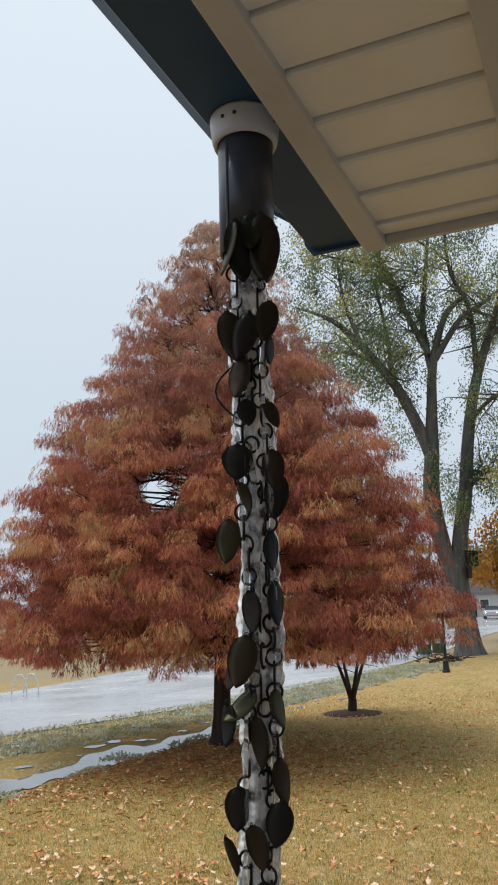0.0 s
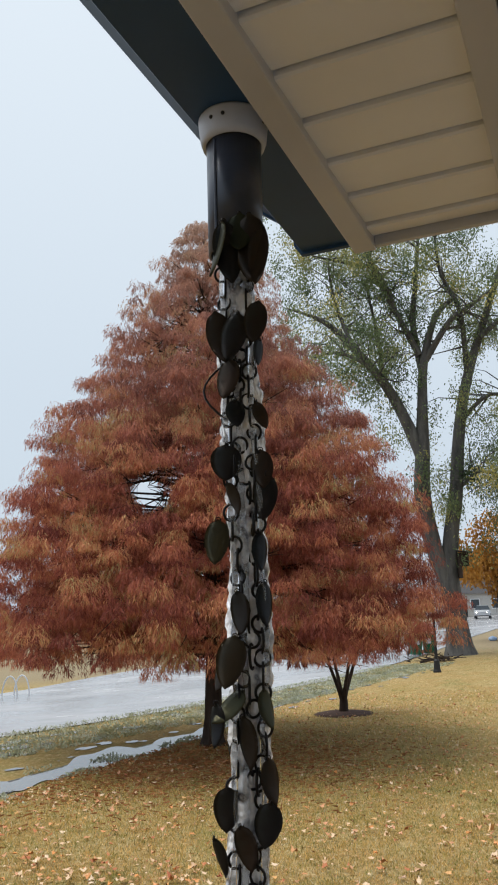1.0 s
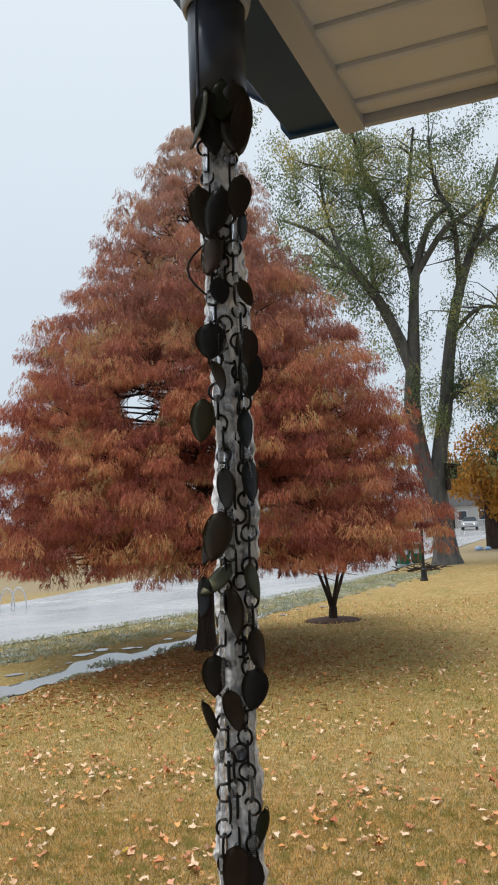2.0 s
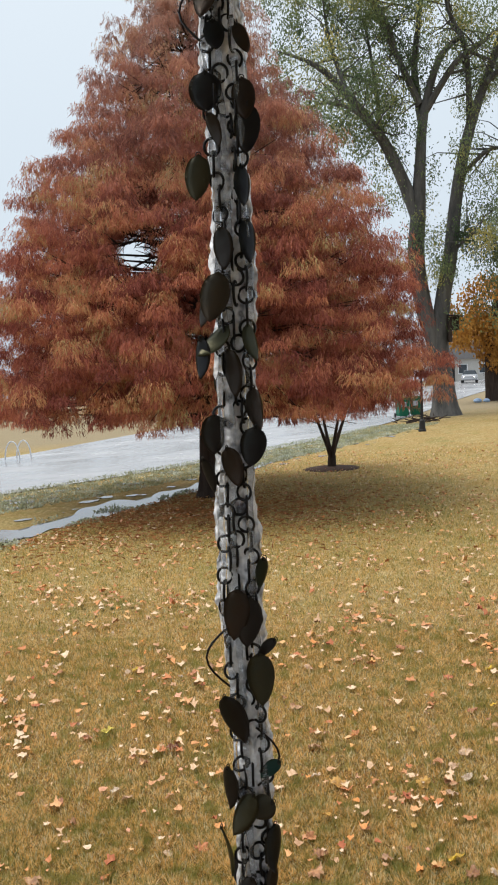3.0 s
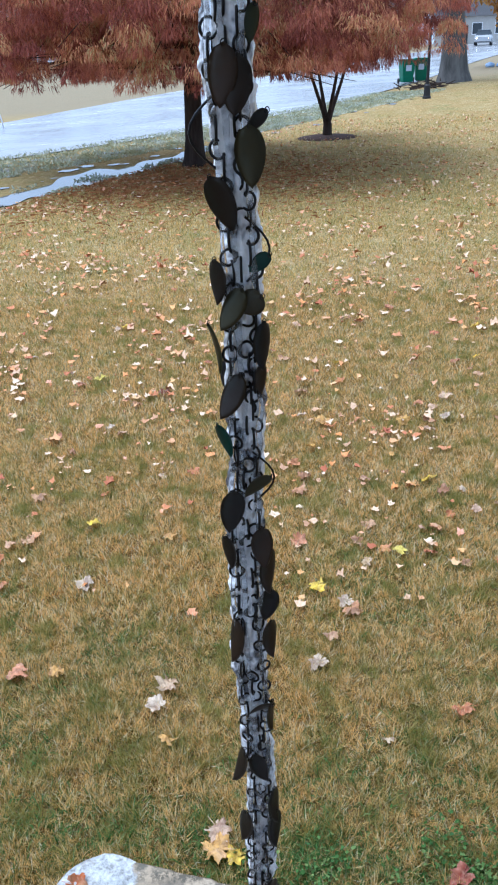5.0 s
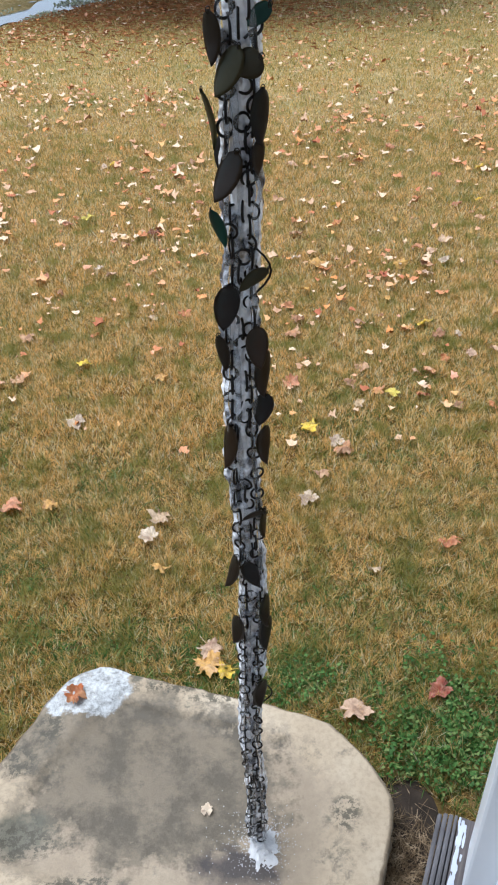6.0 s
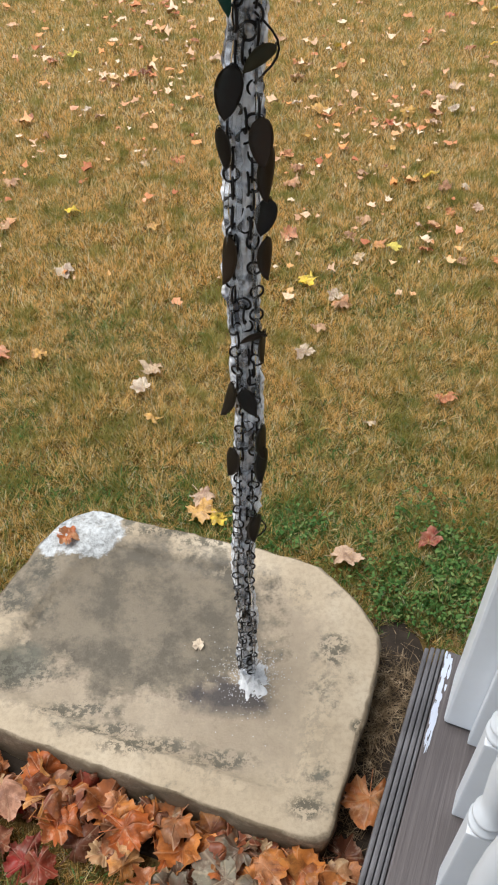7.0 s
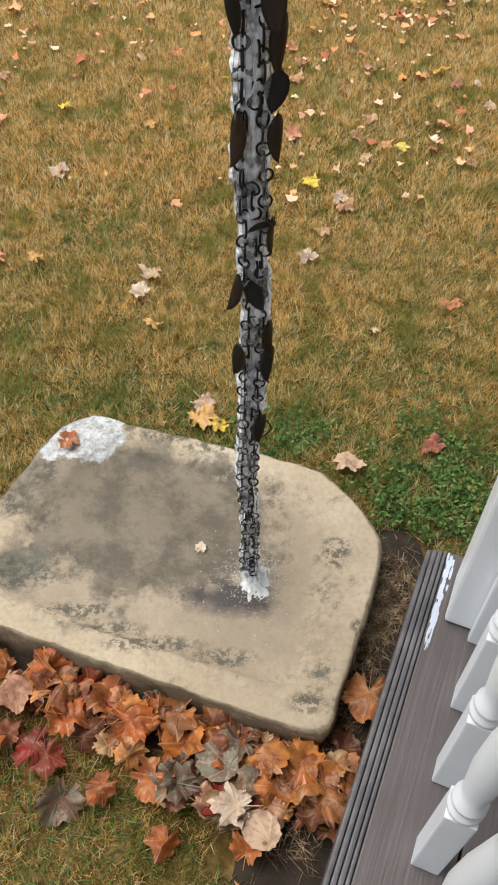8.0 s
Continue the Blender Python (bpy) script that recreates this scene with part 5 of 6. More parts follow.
def far_house(x, y, turn, wall, label):
    z = rise(x, y)
    m = Matrix.Translation((x, y, z)) @ pose(0, 0, 0, 0, 0, turn)
    h = thing("house", (x, y, z), label, "house")
    part("wall", box(-5, 5, -4, 4, -0.3, 3.2, m=m), wall, h)
    bm = bmesh.new()
    v = [bm.verts.new(m @ Vector(p)) for p in ((-5.4, -4.5, 3.1), (5.4, -4.5, 3.1), (5.4, 4.5, 3.1), (-5.4, 4.5, 3.1), (-5.4, 0, 5.4), (5.4, 0, 5.4))]
    for q in ((0, 1, 5, 4), (2, 3, 4, 5), (0, 4, 3), (1, 2, 5), (3, 2, 1, 0)):
        bm.faces.new([v[i] for i in q])
    part("roof", bm, SHINGLE, h)
    for wx in (-3.4, 0.2, 3.0):
        w = part("window", box(wx - 0.65, wx + 0.65, -4.06, -3.98, 1.0, 2.4, m=m), WHITE, h)
        part("pane", box(wx - 0.55, wx + 0.55, -4.09, -4.065, 1.1, 2.3, m=m), GLASS, w)
    part("door", box(-1.8, -0.9, -4.08, -3.98, 0, 2.1, m=m), BLACK, h)


far_house(31, 118, -12, SIDING, "pale single-storey house across the road")
far_house(15, 128, 6, SIDING, "pale house behind bare trees")


def hoops():
    for i, (x, y) in enumerate(((-9.7, 33.0), (-9.3, 33.2))):
        z = rise(x, y)
        pts = [(x + 0.3 * math.cos(a), y + 0.05 * i, z + 0.05 + 0.75 * math.sin(a)) for a in [math.pi * k / 12 for k in range(13)]]
        solo("garden_hoop", tube(pts, [0.03] * 13, 6), WHITE, "white plastic hoop standing in the verge", "hoop", "garden hoops")


hoops()


# ---- grass ----
def grass():
    rng = np.random.default_rng(seed=12)
    slab_c = np.array([-0.15, 1.24])

    def clear(x, y):
        """Leaves out the slab, the deck and the bare soil between them."""
        u = (x - HOUSE.x) * ALONG.x + (y - HOUSE.y) * ALONG.y
        v = (x - HOUSE.x) * INTO.x + (y - HOUSE.y) * INTO.y
        poly = np.array(SLAB)
        inside = np.zeros(len(x), bool)
        j = len(poly) - 1
        for i in range(len(poly)):
            a, b = poly[i], poly[j]
            hit = ((a[1] > y) != (b[1] > y)) & (x < (b[0] - a[0]) * (y - a[1]) / (b[1] - a[1] + 1e-12) + a[0])
            inside ^= hit
            j = i
        bare = ((x - 0.37) / 0.10) ** 2 + ((y - 1.22) / 0.15) ** 2 + 0.5 * np.sin(x * 37 + y * 21) * np.sin(y * 43) < 1
        gap = np.abs((x + 0.62) * 0.32 + (y - 1.04) * 0.947) < 0.07
        return ~inside & ~bare & ~(gap & (x < 0.25) & (x > -0.66)) & ~((v > 0.33) & (u < 0.06)) & ~((v > 0.14) & (u < 0.10) & (u > -0.56))

    bands = [(0.2, 1.4, 0.9, 150000), (1.4, 2.6, 1.0, 190000), (2.6, 4.2, 1.4, 220000), (4.2, 7.0, 2.2, 230000), (7, 13, 4.4, 150000), (13, 24, 8, 60000)]
    vs, fs, off = [], [], 0
    for y0, y1, half, n in bands:
        x, y = rng.uniform(-half, half, n) * (1 + 0.16 * np.abs(rng.normal(size=n))), rng.uniform(y0, y1, n)
        y = y + np.abs(rng.normal(size=n)) * 0.12 * y0 * (rng.random(n) < 0.35)
        k = clear(x, y) & dry_land(x, y)
        x, y = x[k], y[k]
        n = len(x)
        far = y0 / 4
        z = np.array([rise(a, b) for a, b in zip(x, y)]) if y1 > 11 else np.zeros(n)
        # blades fan out of tufts
        spread = 0.013 + 0.004 * y0
        q = np.arange(n) // 9
        hub = np.stack([x, y], 1)[np.minimum(q * 9, n - 1)]
        fan = rng.normal(size=(n, 2)) * spread
        loose = rng.random(n) < (0.4 if y1 < 7.5 else 1.0)
        x, y = np.where(loose, x, hub[:, 0] + fan[:, 0]), np.where(loose, y, hub[:, 1] + fan[:, 1])
        ok = clear(x, y) & dry_land(x, y)
        x, y, z, fan, loose = x[ok], y[ok], z[ok], fan[ok], loose[ok]
        n = len(x)
        base = np.stack([x, y, z - 0.004], 1)
        lean = rng.normal(size=(n, 3)) * np.array([0.55, 0.55, 0.2]) + np.array([0, 0, 0.95])
        lean[:, :2] = np.where(loose[:, None], lean[:, :2], lean[:, :2] * 0.6 + fan / spread * 0.45)
        lean[:, 2] = np.abs(lean[:, 2])
        lean /= np.linalg.norm(lean, axis=1)[:, None]
        scale = 1 + min(1.0, far * 0.18)
        tuft = 0.5 * np.sin(x * 31 + 3 * np.sin(y * 17)) * np.sin(y * 27 + 2.5 * np.sin(x * 13)) + 0.35 * np.sin(x * 71 + 2 * np.sin(y * 43)) * np.sin(y * 63)
        v, f = blades(base, lean, rng.uniform(0.014, 0.048, n) * scale * np.clip(1 + 0.9 * tuft, 0.25, 1.9), rng.uniform(0.0022, 0.0056, n) * (0.55 if y1 < 1.5 else 0.78 if y1 < 3 else 1 + far * 0.5), rng)
        vs.append(v)
        fs.append(f + off)
        off += len(v)
    tagged(new("grass", cloud("grass", np.concatenate(vs), np.concatenate(fs), BLADE)), "short dry straw-coloured lawn grass", "grass", kind="stuff")
    # wet pale grass at the road's edge
    n = 21000
    t = rng.random(n)
    o = -0.9 + rng.random(n) ** 0.9 * 3.4
    x, y = -6.8 + 13 * t + o * 0.8, 15.8 + 20 * t - o * 0.45
    base = np.stack([x, y, np.array([rise(a, b) for a, b in zip(x, y)]) + 0.01], 1)
    lean = rng.normal(size=(n, 3)) * np.array([0.7, 0.7, 0]) + np.array([0, 0, 0.7])
    lean /= np.linalg.norm(lean, axis=1)[:, None]
    v, f = blades(base, lean, rng.uniform(0.04, 0.13, n), rng.uniform(0.012, 0.03, n), rng, 0.25)
    # low turf islands that stand out of the puddle
    m = 5200
    t = rng.random(m)
    px = np.interp(t, np.linspace(0, 1, 8), [p[0] for p in PUDDLE_NEAR]) + rng.normal(size=m) * 0.3
    py = np.interp(t, np.linspace(0, 1, 8), [p[1] for p in PUDDLE_NEAR]) + 0.5 + rng.normal(size=m) * 0.3
    k = np.array([noise.noise((a * 1.6, b * 0.9, 7.0)) for a, b in zip(px, py)]) > 0.14
    px, py = px[k], py[k]
    m = len(px)
    lean = rng.normal(size=(m, 3)) * np.array([0.7, 0.7, 0]) + np.array([0, 0, 0.7])
    lean /= np.linalg.norm(lean, axis=1)[:, None]
    isle, face = blades(np.stack([px, py, np.array([rise(a, b) for a, b in zip(px, py)]) + 0.01], 1), lean, rng.uniform(0.04, 0.1, m), rng.uniform(0.014, 0.034, m), rng, 0.25)
    v, f = np.concatenate([v, isle]), np.concatenate([f, face + len(v)])
    tagged(new("verge_grass", cloud("verge_grass", v, f, VERGE)), "wet pale green grass at the road edge", "grass", kind="stuff")
    # lush green tufts round the slab
    vs, fs, off = [], [], 0
    for cx, cy, sx, sy, n in ((0.50, 1.52, 0.12, 0.12, 3600), (0.1, 1.68, 0.16, 0.06, 2600), (-0.25, 1.8, 0.3, 0.08, 2600), (0.3, 2.0, 0.3, 0.12, 1800), (-0.5, 2.5, 0.12, 0.1, 700), (0.75, 3.6, 0.15, 0.12, 800), (-1.0, 2.7, 0.15, 0.2, 900), (-0.8, 1.85, 0.18, 0.3, 3200), (0.75, 2.2, 0.2, 0.25, 1500), (0.7, 3.2, 0.3, 0.2, 1500), (-0.35, 0.72, 0.2, 0.1, 900), (0.55, 2.7, 0.16, 0.1, 900), (-0.2, 2.6, 0.2, 0.15, 500), (-0.75, 2.2, 0.2, 0.1, 700), (0.02, 0.55, 0.06, 0.05, 500), (0.35, 2.95, 0.2, 0.1, 500)):
        x, y = cx + rng.normal(size=n) * sx, cy + rng.normal(size=n) * sy
        k = clear(x, y)
        x, y = x[k], y[k]
        n = len(x)
        lean = rng.normal(size=(n, 3)) * np.array([0.7, 0.7, 0]) + np.array([0, 0, 0.8])
        lean /= np.linalg.norm(lean, axis=1)[:, None]
        v, f = blades(np.stack([x, y, np.full(n, -0.003)], 1), lean, rng.uniform(0.022, 0.06, n), rng.uniform(0.0017, 0.0042, n), rng, 0.3)
        vs.append(v)
        fs.append(f + off)
        off += len(v)
    n = 5200
    x, y = 0.50 + rng.normal(size=n) * 0.11, 1.50 + rng.normal(size=n) * 0.12
    x[4600:], y[4600:] = 0.15 + rng.normal(size=n - 4600) * 0.12, 1.66 + rng.normal(size=n - 4600) * 0.04
    k = clear(x, y) & (np.array([noise.noise((a * 9, b * 9, 4.0)) for a, b in zip(x, y)]) > -0.08)
    x, y = x[k], y[k]
    n = len(x)
    lean = rng.normal(size=(n, 3)) * np.array([1, 1, 0.25])
    lean /= np.linalg.norm(lean, axis=1)[:, None]
    v, f = blades(np.stack([x, y, rng.uniform(0.01, 0.035, n)], 1), lean, rng.uniform(0.008, 0.017, n), rng.uniform(0.005, 0.010, n), rng, 0.1)
    vs.append(v)
    fs.append(f + off)
    tagged(new("green_grass", cloud("green_grass", np.concatenate(vs), np.concatenate(fs), GREEN)), "fresh green grass tufts round the slab", "grass", kind="stuff")


grass()


def needle_litter():
    """Shed needles under the cypress."""
    rng = np.random.default_rng(seed=61)
    n = 9000
    x, y = -1.5 + rng.normal(size=n) * 2.0, 14.2 + rng.normal(size=n) * 1.7
    k = dry_land(x, y)
    x, y = x[k], y[k]
    n = len(x)
    z = np.array([rise(p, q) for p, q in zip(x, y)]) + 0.02 + 0.03 * rng.random(n)
    d = rng.normal(size=(n, 3)) * np.array([1, 1, 0.15])
    d /= np.linalg.norm(d, axis=1)[:, None]
    v, f = blades(np.stack([x, y, z], 1), d, rng.uniform(0.05, 0.14, n), rng.uniform(0.012, 0.03, n), rng)
    tagged(new("needle_litter", cloud("needle_litter", v, f, NEEDLES)), "rust-brown shed needles under the cypress", "needles", kind="stuff")


needle_litter()


def bare_soil():
    def bed(outline, label, seed):
        """A low, lumpy skin of earth inside an outline."""
        c = sum((Vector((x, y, 0)) for x, y in outline), Vector()) / len(outline)
        line = smooth_line([Vector((x, y, 0)) for x, y in outline + outline[:1]], 8)[:-1]
        bm = bmesh.new()
        rows = []
        for f in (0.03, 0.2, 0.4, 0.6, 0.75, 0.88, 1.0):
            row = []
            for p in line:
                q = c.lerp(p, f * (1 + 0.10 * noise.noise(p * 14)))
                row.append(bm.verts.new((q.x, q.y, 0.007 + (0.006 + 0.007 * noise.noise(q * 38 + Vector((0, 0, seed)))) * (1 - f ** 4) - 0.008 * (f == 1.0))))
            rows.append(row)
        n = len(line)
        for a, b in zip(rows, rows[1:]):
            for k in range(n):
                bm.faces.new((a[k], a[(k + 1) % n], b[(k + 1) % n], b[k]))
        bm.faces.new(rows[0])
        solo("soil", bm, SOIL, label, "soil", kind="structure", smooth=True)

    side = [hp(-0.66, 0.24, 0), hp(-0.5, 0.18, 0), hp(-0.3, 0.14, 0), hp(0.02, 0.14, 0)]
    bed([(p.x, p.y) for p in side] + [(0.25, 1.40), (0.30, 1.44), (0.40, 1.36), (0.45, 1.22), (0.43, 1.10)] + [(p.x, p.y) for p in (hp(-0.2, 0.44, 0), hp(-0.45, 0.45, 0), hp(-0.66, 0.42, 0))], "damp bare soil between slab and deck", 1)
    bed([(-0.70, 1.14), (-0.4, 1.05), (0.0, 0.90), (0.2, 0.84), (0.2, 0.76), (0.05, 0.78), (-0.2, 0.86), (-0.5, 0.96), (-0.7, 1.04)], "dark earth along the front of the slab", 2)
    rng = np.random.default_rng(seed=21)
    n = 4600
    u, v = rng.uniform(-0.5, 0.22, n), rng.uniform(0.13, 0.40, n)
    u, v = np.where(rng.random(n) < 0.5, 0.05 + rng.normal(size=n) * 0.09, u), np.where(rng.random(n) < 0.3, 0.28 + rng.normal(size=n) * 0.05, v)
    keep = (v < 0.34) | (u > 0.06)
    u, v = u[keep], v[keep]
    n = len(u)
    p = np.array([hp(a, b, 0.016 + 0.014 * rng.random()) for a, b in zip(u, v)])
    d = rng.normal(size=(n, 3)) * np.array([1, 1, 0.12])
    d /= np.linalg.norm(d, axis=1)[:, None]
    a, f = blades(p, d, rng.uniform(0.015, 0.055, n), rng.uniform(0.0008, 0.0018, n), rng, 0.05)
    tagged(new("dry_straw", cloud("dry_straw", a, f, STRAW)), "dead straw lying on the soil beside the deck", "straw", kind="stuff")


bare_soil()


# ---- fallen leaves ----
def maple_mesh(seed, material, size=1.0):
    """A lobed, curled maple leaf with its stalk."""
    rng = random.Random(seed)
    tips = [(-90, 0.16), (-66, 0.42), (-50, 0.52), (-36, 0.44), (-16, 0.74), (-4, 0.66), (8, 0.50), (20, 0.78), (32, 0.92), (42, 0.74), (52, 0.56), (66, 0.74), (76, 0.80), (90, 1.05), (104, 0.80), (114, 0.74), (128, 0.56), (138, 0.74), (148, 0.92), (160, 0.78), (172, 0.50), (184, 0.66), (196, 0.74), (216, 0.44), (230, 0.52), (246, 0.42)]
    bm = bmesh.new()
    full = rng.uniform(0.3, 0.62) if material is PILE else rng.uniform(0.1, 0.5)
    cupx, cupy, ph = rng.uniform(-0.7, 0.9), rng.uniform(-0.6, 0.8), rng.uniform(0, 6)
    curl = 1.75 if material is PILE else 1.0
    def lift(x, y):
        return curl * 0.55 * cupx * x * x + 0.5 * cupy * y * y + curl * 0.09 * math.sin(x * 6 + ph) + curl * 0.09 * math.sin(y * 7 + ph * 2) + 0.05 * math.sin(13 * (x - y) + ph)
    wide = rng.uniform(0.7, 1.05)
    rim = []
    for a, r in tips:
        r = (r + (0.74 - r) * full * (0.3 < r)) * rng.uniform(0.93, 1.07)
        a = radians(a + rng.uniform(-4, 4))
        rim.append((r * wide * math.cos(a), r * math.sin(a)))
    # small teeth between the points
    toothed = []
    for k, (x, y) in enumerate(rim):
        x2, y2 = rim[(k + 1) % len(rim)]
        f = rng.uniform(0.84, 0.97) if k % 2 else rng.uniform(0.94, 1.06)
        toothed += [(x, y), ((x + x2) / 2 * f, (y + y2) / 2 * f)]
    rim = toothed
    n = len(rim)
    vein = bm.verts.layers.float.new("vein")
    c = bm.verts.new((0, 0, lift(0, 0)))
    c[vein] = 0.8
    rows = []
    for f in (0.3, 0.55, 0.8, 1.0):
        rows.append([bm.verts.new((x * f, y * f, lift(x * f, y * f) + rng.uniform(-0.035, 0.035) * f)) for k, (x, y) in enumerate(rim)])
        for k in (4, 16, 26, 36, 48):
            rows[-1][k][vein] = 1.0
    for k in range(n):
        bm.faces.new((c, rows[0][k], rows[0][(k + 1) % n]))
    for a, b in zip(rows, rows[1:]):
        for k in range(n):
            bm.faces.new((a[k], b[k], b[(k + 1) % n], a[(k + 1) % n]))
    s = [bm.verts.new(p) for p in ((-0.015, 0, 0.0), (0.015, 0, 0.0), (0.1, -0.75, 0.12), (0.075, -0.75, 0.12))]
    bm.faces.new(s)
    bmesh.ops.scale(bm, vec=(0.056 * size,) * 3, verts=bm.verts)
    lo = min(v.co.z for v in bm.verts)
    for v in bm.verts:
        v.co.z -= lo
    return mesh_of("fallen_leaf", bm, material, True)


def round_leaf_mesh(seed, material):
    """A broad, cupped leaf with a scalloped edge and pale ribs."""
    rng = random.Random(seed)
    bm = bmesh.new()
    vein = bm.verts.layers.float.new("vein")
    c = bm.verts.new((0.018, 0, 0.004))
    c[vein] = 0.8
    rows = []
    for f in (0.35, 0.7, 1.0):
        row = []
        for k in range(28):
            a = 2 * math.pi * k / 28
            r = 0.05 * (1 - 0.22 * math.cos(a)) * (1 + (0.04 if k % 2 else -0.03)) * rng.uniform(0.97, 1.03)
            x, y = r * f * math.cos(a) + 0.018 * (1 - f), r * 0.9 * f * math.sin(a)
            v = bm.verts.new((x, y, 0.004 + 2.6 * y * y + 1.2 * x * x + rng.uniform(-0.0012, 0.0012)))
            v[vein] = 1.0 if k % 4 == 0 else 0.0
            row.append(v)
        rows.append(row)
    for k in range(28):
        bm.faces.new((c, rows[0][k], rows[0][(k + 1) % 28]))
    for a, b in zip(rows, rows[1:]):
        for k in range(28):
            bm.faces.new((a[k], b[k], b[(k + 1) % 28], a[(k + 1) % 28]))
    return mesh_of("fallen_leaf", bm, material, True)


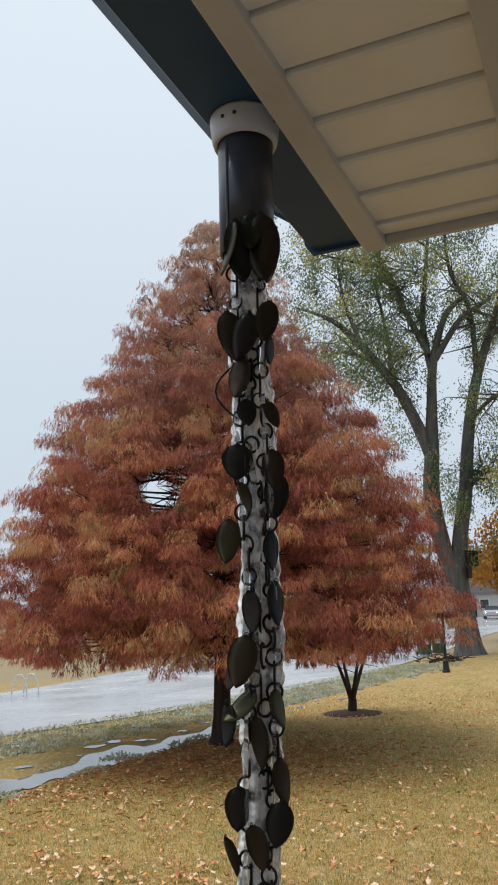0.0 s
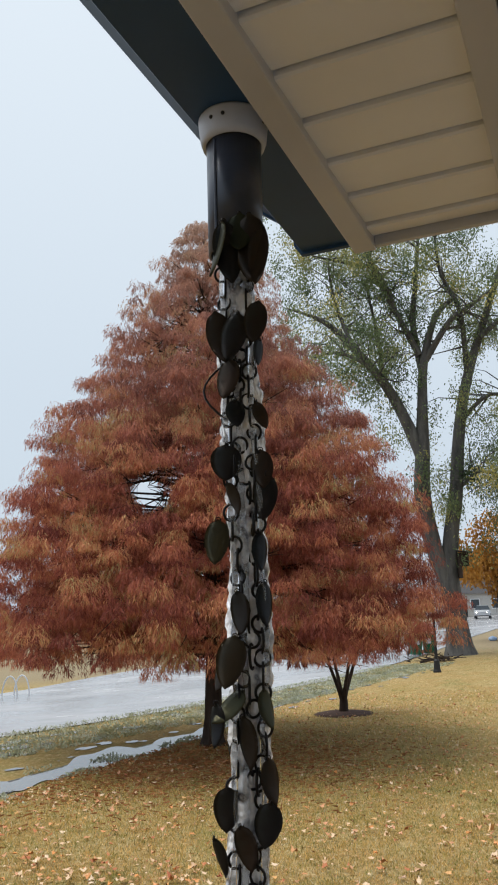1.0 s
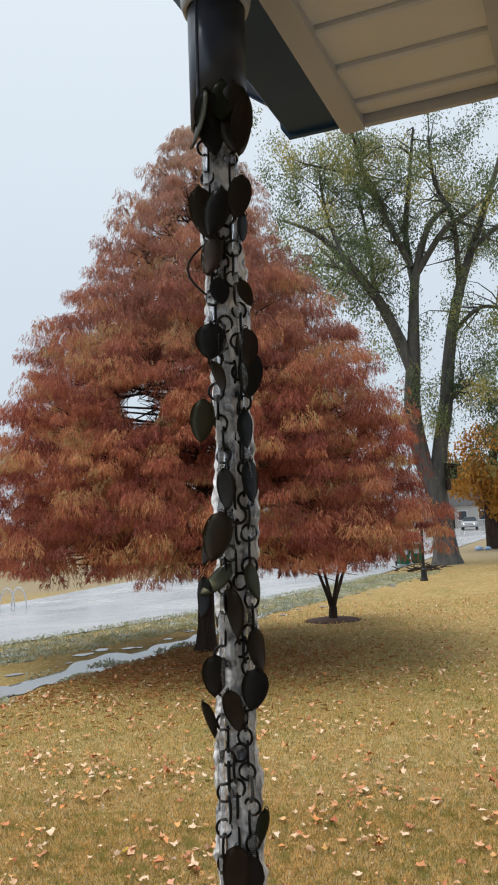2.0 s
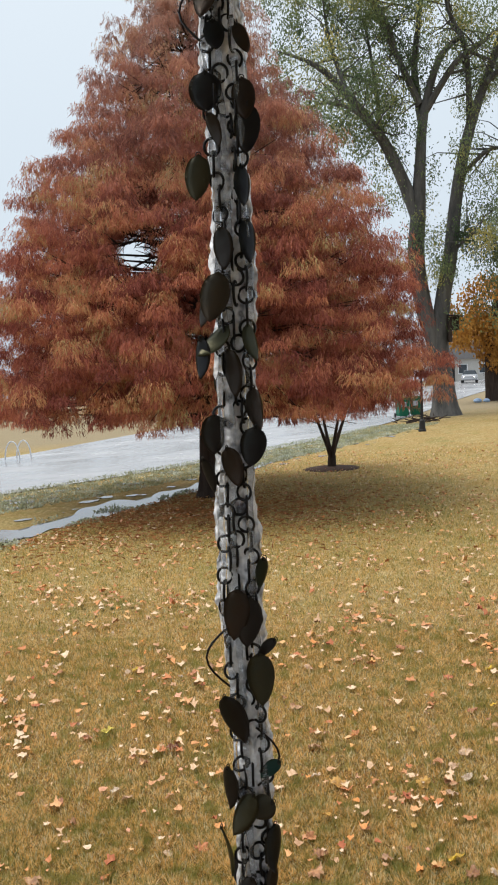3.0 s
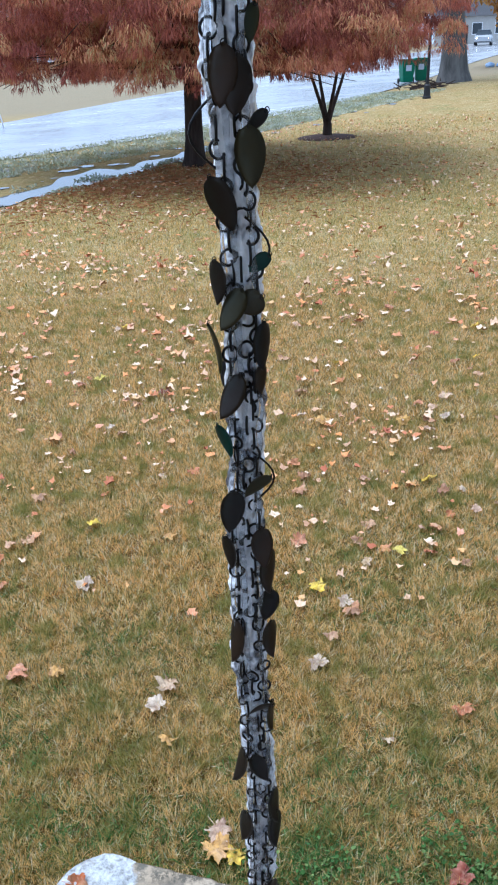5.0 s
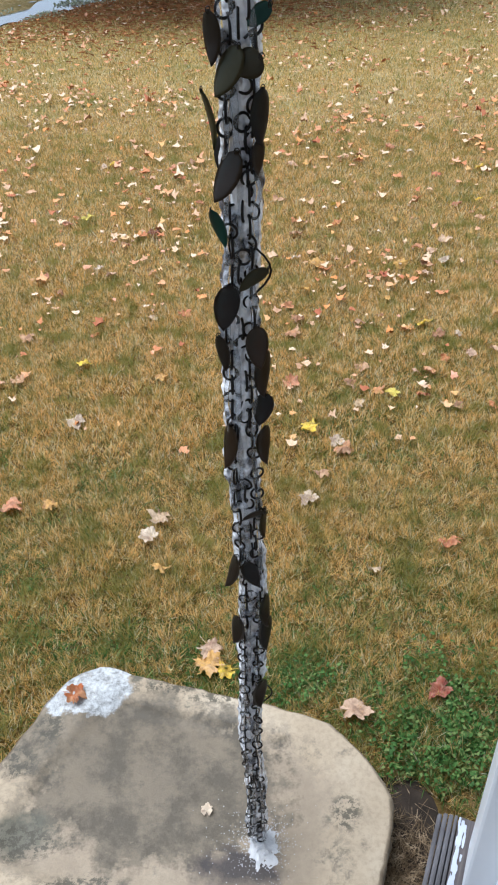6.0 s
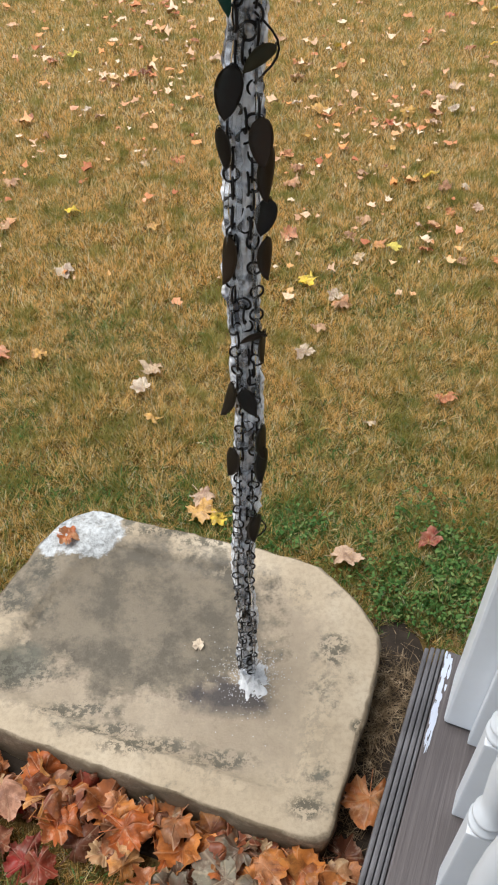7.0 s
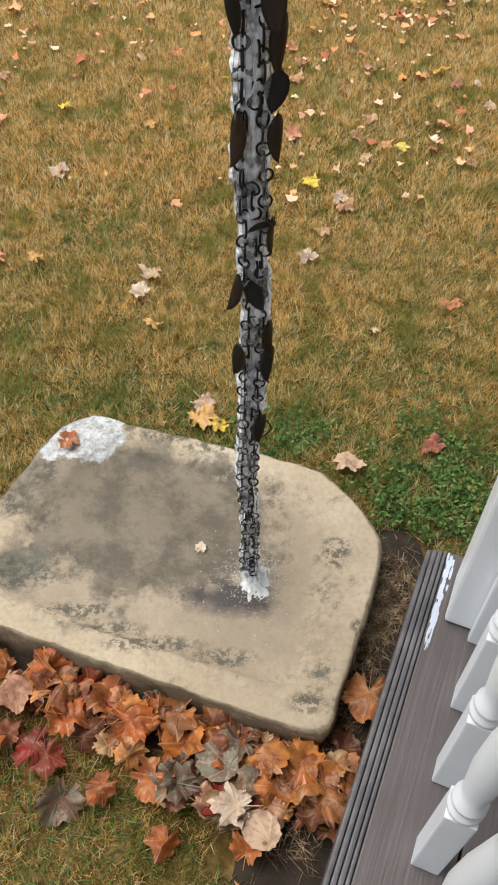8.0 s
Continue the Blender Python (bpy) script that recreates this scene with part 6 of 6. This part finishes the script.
def fallen_leaves():
    rng = random.Random(31)
    kinds = [maple_mesh(i, LEAVES) for i in range(8)]
    gold, pale = [maple_mesh(20 + i, YELLOW) for i in range(3)], [maple_mesh(30 + i, PALE) for i in range(3)]
    wet = [maple_mesh(40 + i, PILE, 1.18) for i in range(16)]

    def drop(me, x, y, z, s, label, group, tilt=10):
        ob = new("fallen_leaf", me)
        ob.matrix_basis = pose(x, y, z, rng.uniform(-tilt, tilt), rng.uniform(-tilt, tilt), rng.uniform(0, 360)) @ Matrix.Scale(s, 4)
        tagged(ob, label, "leaf", group)

    field = "fallen leaves on the lawn"
    named = [(0.25, 2.83, 1), (0.61, 3.06, 1), (-0.70, 3.36, 1), (-0.06, 1.70, 1), (-0.10, 1.72, 0), (0.26, 1.56, 3), (0.50, 1.62, 2), (0.51, 3.29, 0), (0.42, 4.36, 0), (-0.35, 3.24, 0), (-0.28, 3.82, 0), (-0.66, 2.92, 3), (-0.28, 2.33, 0), (-0.79, 2.41, 0), (1.25, 8.0, 3), (1.28, 6.4, 3), (-0.78, 8.4, 2), (1.16, 4.68, 0), (-0.5, 4.86, 2), (-0.31, 2.24, 3), (-0.11, 1.78, 3), (0.35, 2.75, 3), (0.36, 2.68, 0), (0.28, 2.55, 0), (0.22, 2.42, 3)]
    for x, y, k in named:
        me = (rng.choice(kinds), rng.choice(gold), maple_mesh(77, PILE), rng.choice(pale))[k]
        lab = ("curled orange-brown maple leaf on the grass", "bright yellow maple leaf on the grass", "dark red maple leaf on the grass", "pale buff maple leaf on the grass")[k]
        drop(me, x, y, rise(x, y) + 0.02, rng.uniform(0.8, 1.15), lab, field)
    for i in range(138):
        y = 1.9 + 6.0 * rng.random() ** 0.9
        half = 0.35 + 0.30 * y
        x = rng.uniform(-half, half)
        if rng.random() < 0.45:
            x, y = (0.75 + rng.gauss(0, 0.28), 3.3 + rng.gauss(0, 0.28)) if rng.random() < 0.24 else (rng.choice((-0.9, -0.3, 0.2, 1.1)) + rng.gauss(0, 0.22), max(2.2, rng.choice((3.6, 4.4, 5.2, 6.1)) + rng.gauss(0, 0.16)))
        q = rng.random()
        me, lab = (rng.choice(kinds), "dry tan and orange maple leaf on the grass") if q < 0.86 else (rng.choice(pale), "pale dry leaf on the grass") if q < 0.94 else (rng.choice(gold), "yellow maple leaf on the grass")
        drop(me, x, y, rise(x, y) + 0.022, rng.uniform(0.45, 1.12), lab, field, 24)
    # the drift of wet leaves against the slab and in the gap beside the deck
    heap = "wet leaves heaped against the slab"
    for i in range(132):
        t = rng.random()
        a, b = Vector((-0.62, 1.04, 0)), Vector((0.2, 0.76, 0))
        p = a.lerp(b, t) + Vector((-0.32, -0.94, 0)) * (abs(rng.gauss(0, 0.085)) - 0.03)
        if rng.random() < 0.22:
            p = hp(rng.uniform(-0.7, -0.1), rng.uniform(0.2, 0.34), 0)
        drop(rng.choice(wet), p.x, p.y, 0.016 + 0.04 * rng.random(), rng.uniform(0.65, 1.15), "wet red-brown maple leaf heaped beside the slab", heap, 30)
    for x, y, me, s in ((-0.435, 1.555, wet[1], 0.6), (-0.62, 1.25, pale[1], 0.9), (-0.10, 1.26, pale[0], 0.42), (-0.05, 0.80, round_leaf_mesh(3, GREY_LEAF), 0.85), (0.03, 0.675, round_leaf_mesh(4, PALE), 0.75), (0.135, 0.755, round_leaf_mesh(5, PALE), 0.75), (-0.02, 0.72, pale[2], 1.1)):
        drop(me, x, y, (SLAB_TOP + (0.002 if x < -0.3 else -0.018)) if y > 1.1 and x < 0 else 0.07, s, "single leaf lying on the wet slab" if y > 1.1 else "pale leaf on the heap", "leaves on the slab" if y > 1.1 else heap, 5)
    # farther out they are too many and too small to tell apart
    r2 = np.random.default_rng(seed=44)
    n = 13500
    y = 2.7 + 22 * r2.random(n) ** 1.25
    x = r2.uniform(-1, 1, n) * (1.2 + 0.34 * y)
    x += 0.5 * np.sin(y * 2.1 + x)
    drift = np.array([noise.noise((a * 1.1, b * 0.9, 5.0)) + 0.6 * noise.noise((a * 3.3, b * 2.6, 9.0)) for a, b in zip(x, y)])
    dry = (r2.random(n) < np.clip((y - 2.2) / 4, 0, 1)) & dry_land(x, y) & ((y > 2.5) | (x > 0.4) | (x < -0.9)) & (drift + 0.35 * r2.normal(size=n) > 0.08 - 0.02 * y)
    x, y = x[dry], y[dry]
    n = len(x)
    z = np.array([rise(a, b) for a, b in zip(x, y)]) + 0.02 + 0.0015 * np.minimum(y, 12)
    c = np.stack([x, y, z], 1)
    star = np.array([1.0, 0.6, 0.85, 0.55, 0.8, 0.5, 0.6, 0.5, 0.8, 0.55, 0.9, 0.65])
    ang, rad = r2.uniform(0, 6.28, n), 0.009 + 0.043 * r2.random(n) ** 1.7 * np.clip(y / 6, 0.55, 1)
    sx, sy = r2.normal(size=n) * 0.6, r2.normal(size=n) * 0.6
    vs = []
    for k in range(12):
        a = ang + k * 2 * np.pi / 12
        q = rad * star[k] * r2.uniform(0.8, 1.25, n)
        vs.append(c + np.stack([q * np.cos(a), q * np.sin(a), np.abs(q * (sx * np.cos(a) + sy * np.sin(a))) + r2.uniform(0, 0.008, n)], 1))
    v = np.stack(vs, 1).reshape(-1, 3)
    f = np.arange(12 * n).reshape(-1, 12)
    tagged(new("leaf_litter", cloud("leaf_litter", v, f, LITTER)), "scattered small fallen leaves across the far lawn", "leaves", kind="stuff")


fallen_leaves()
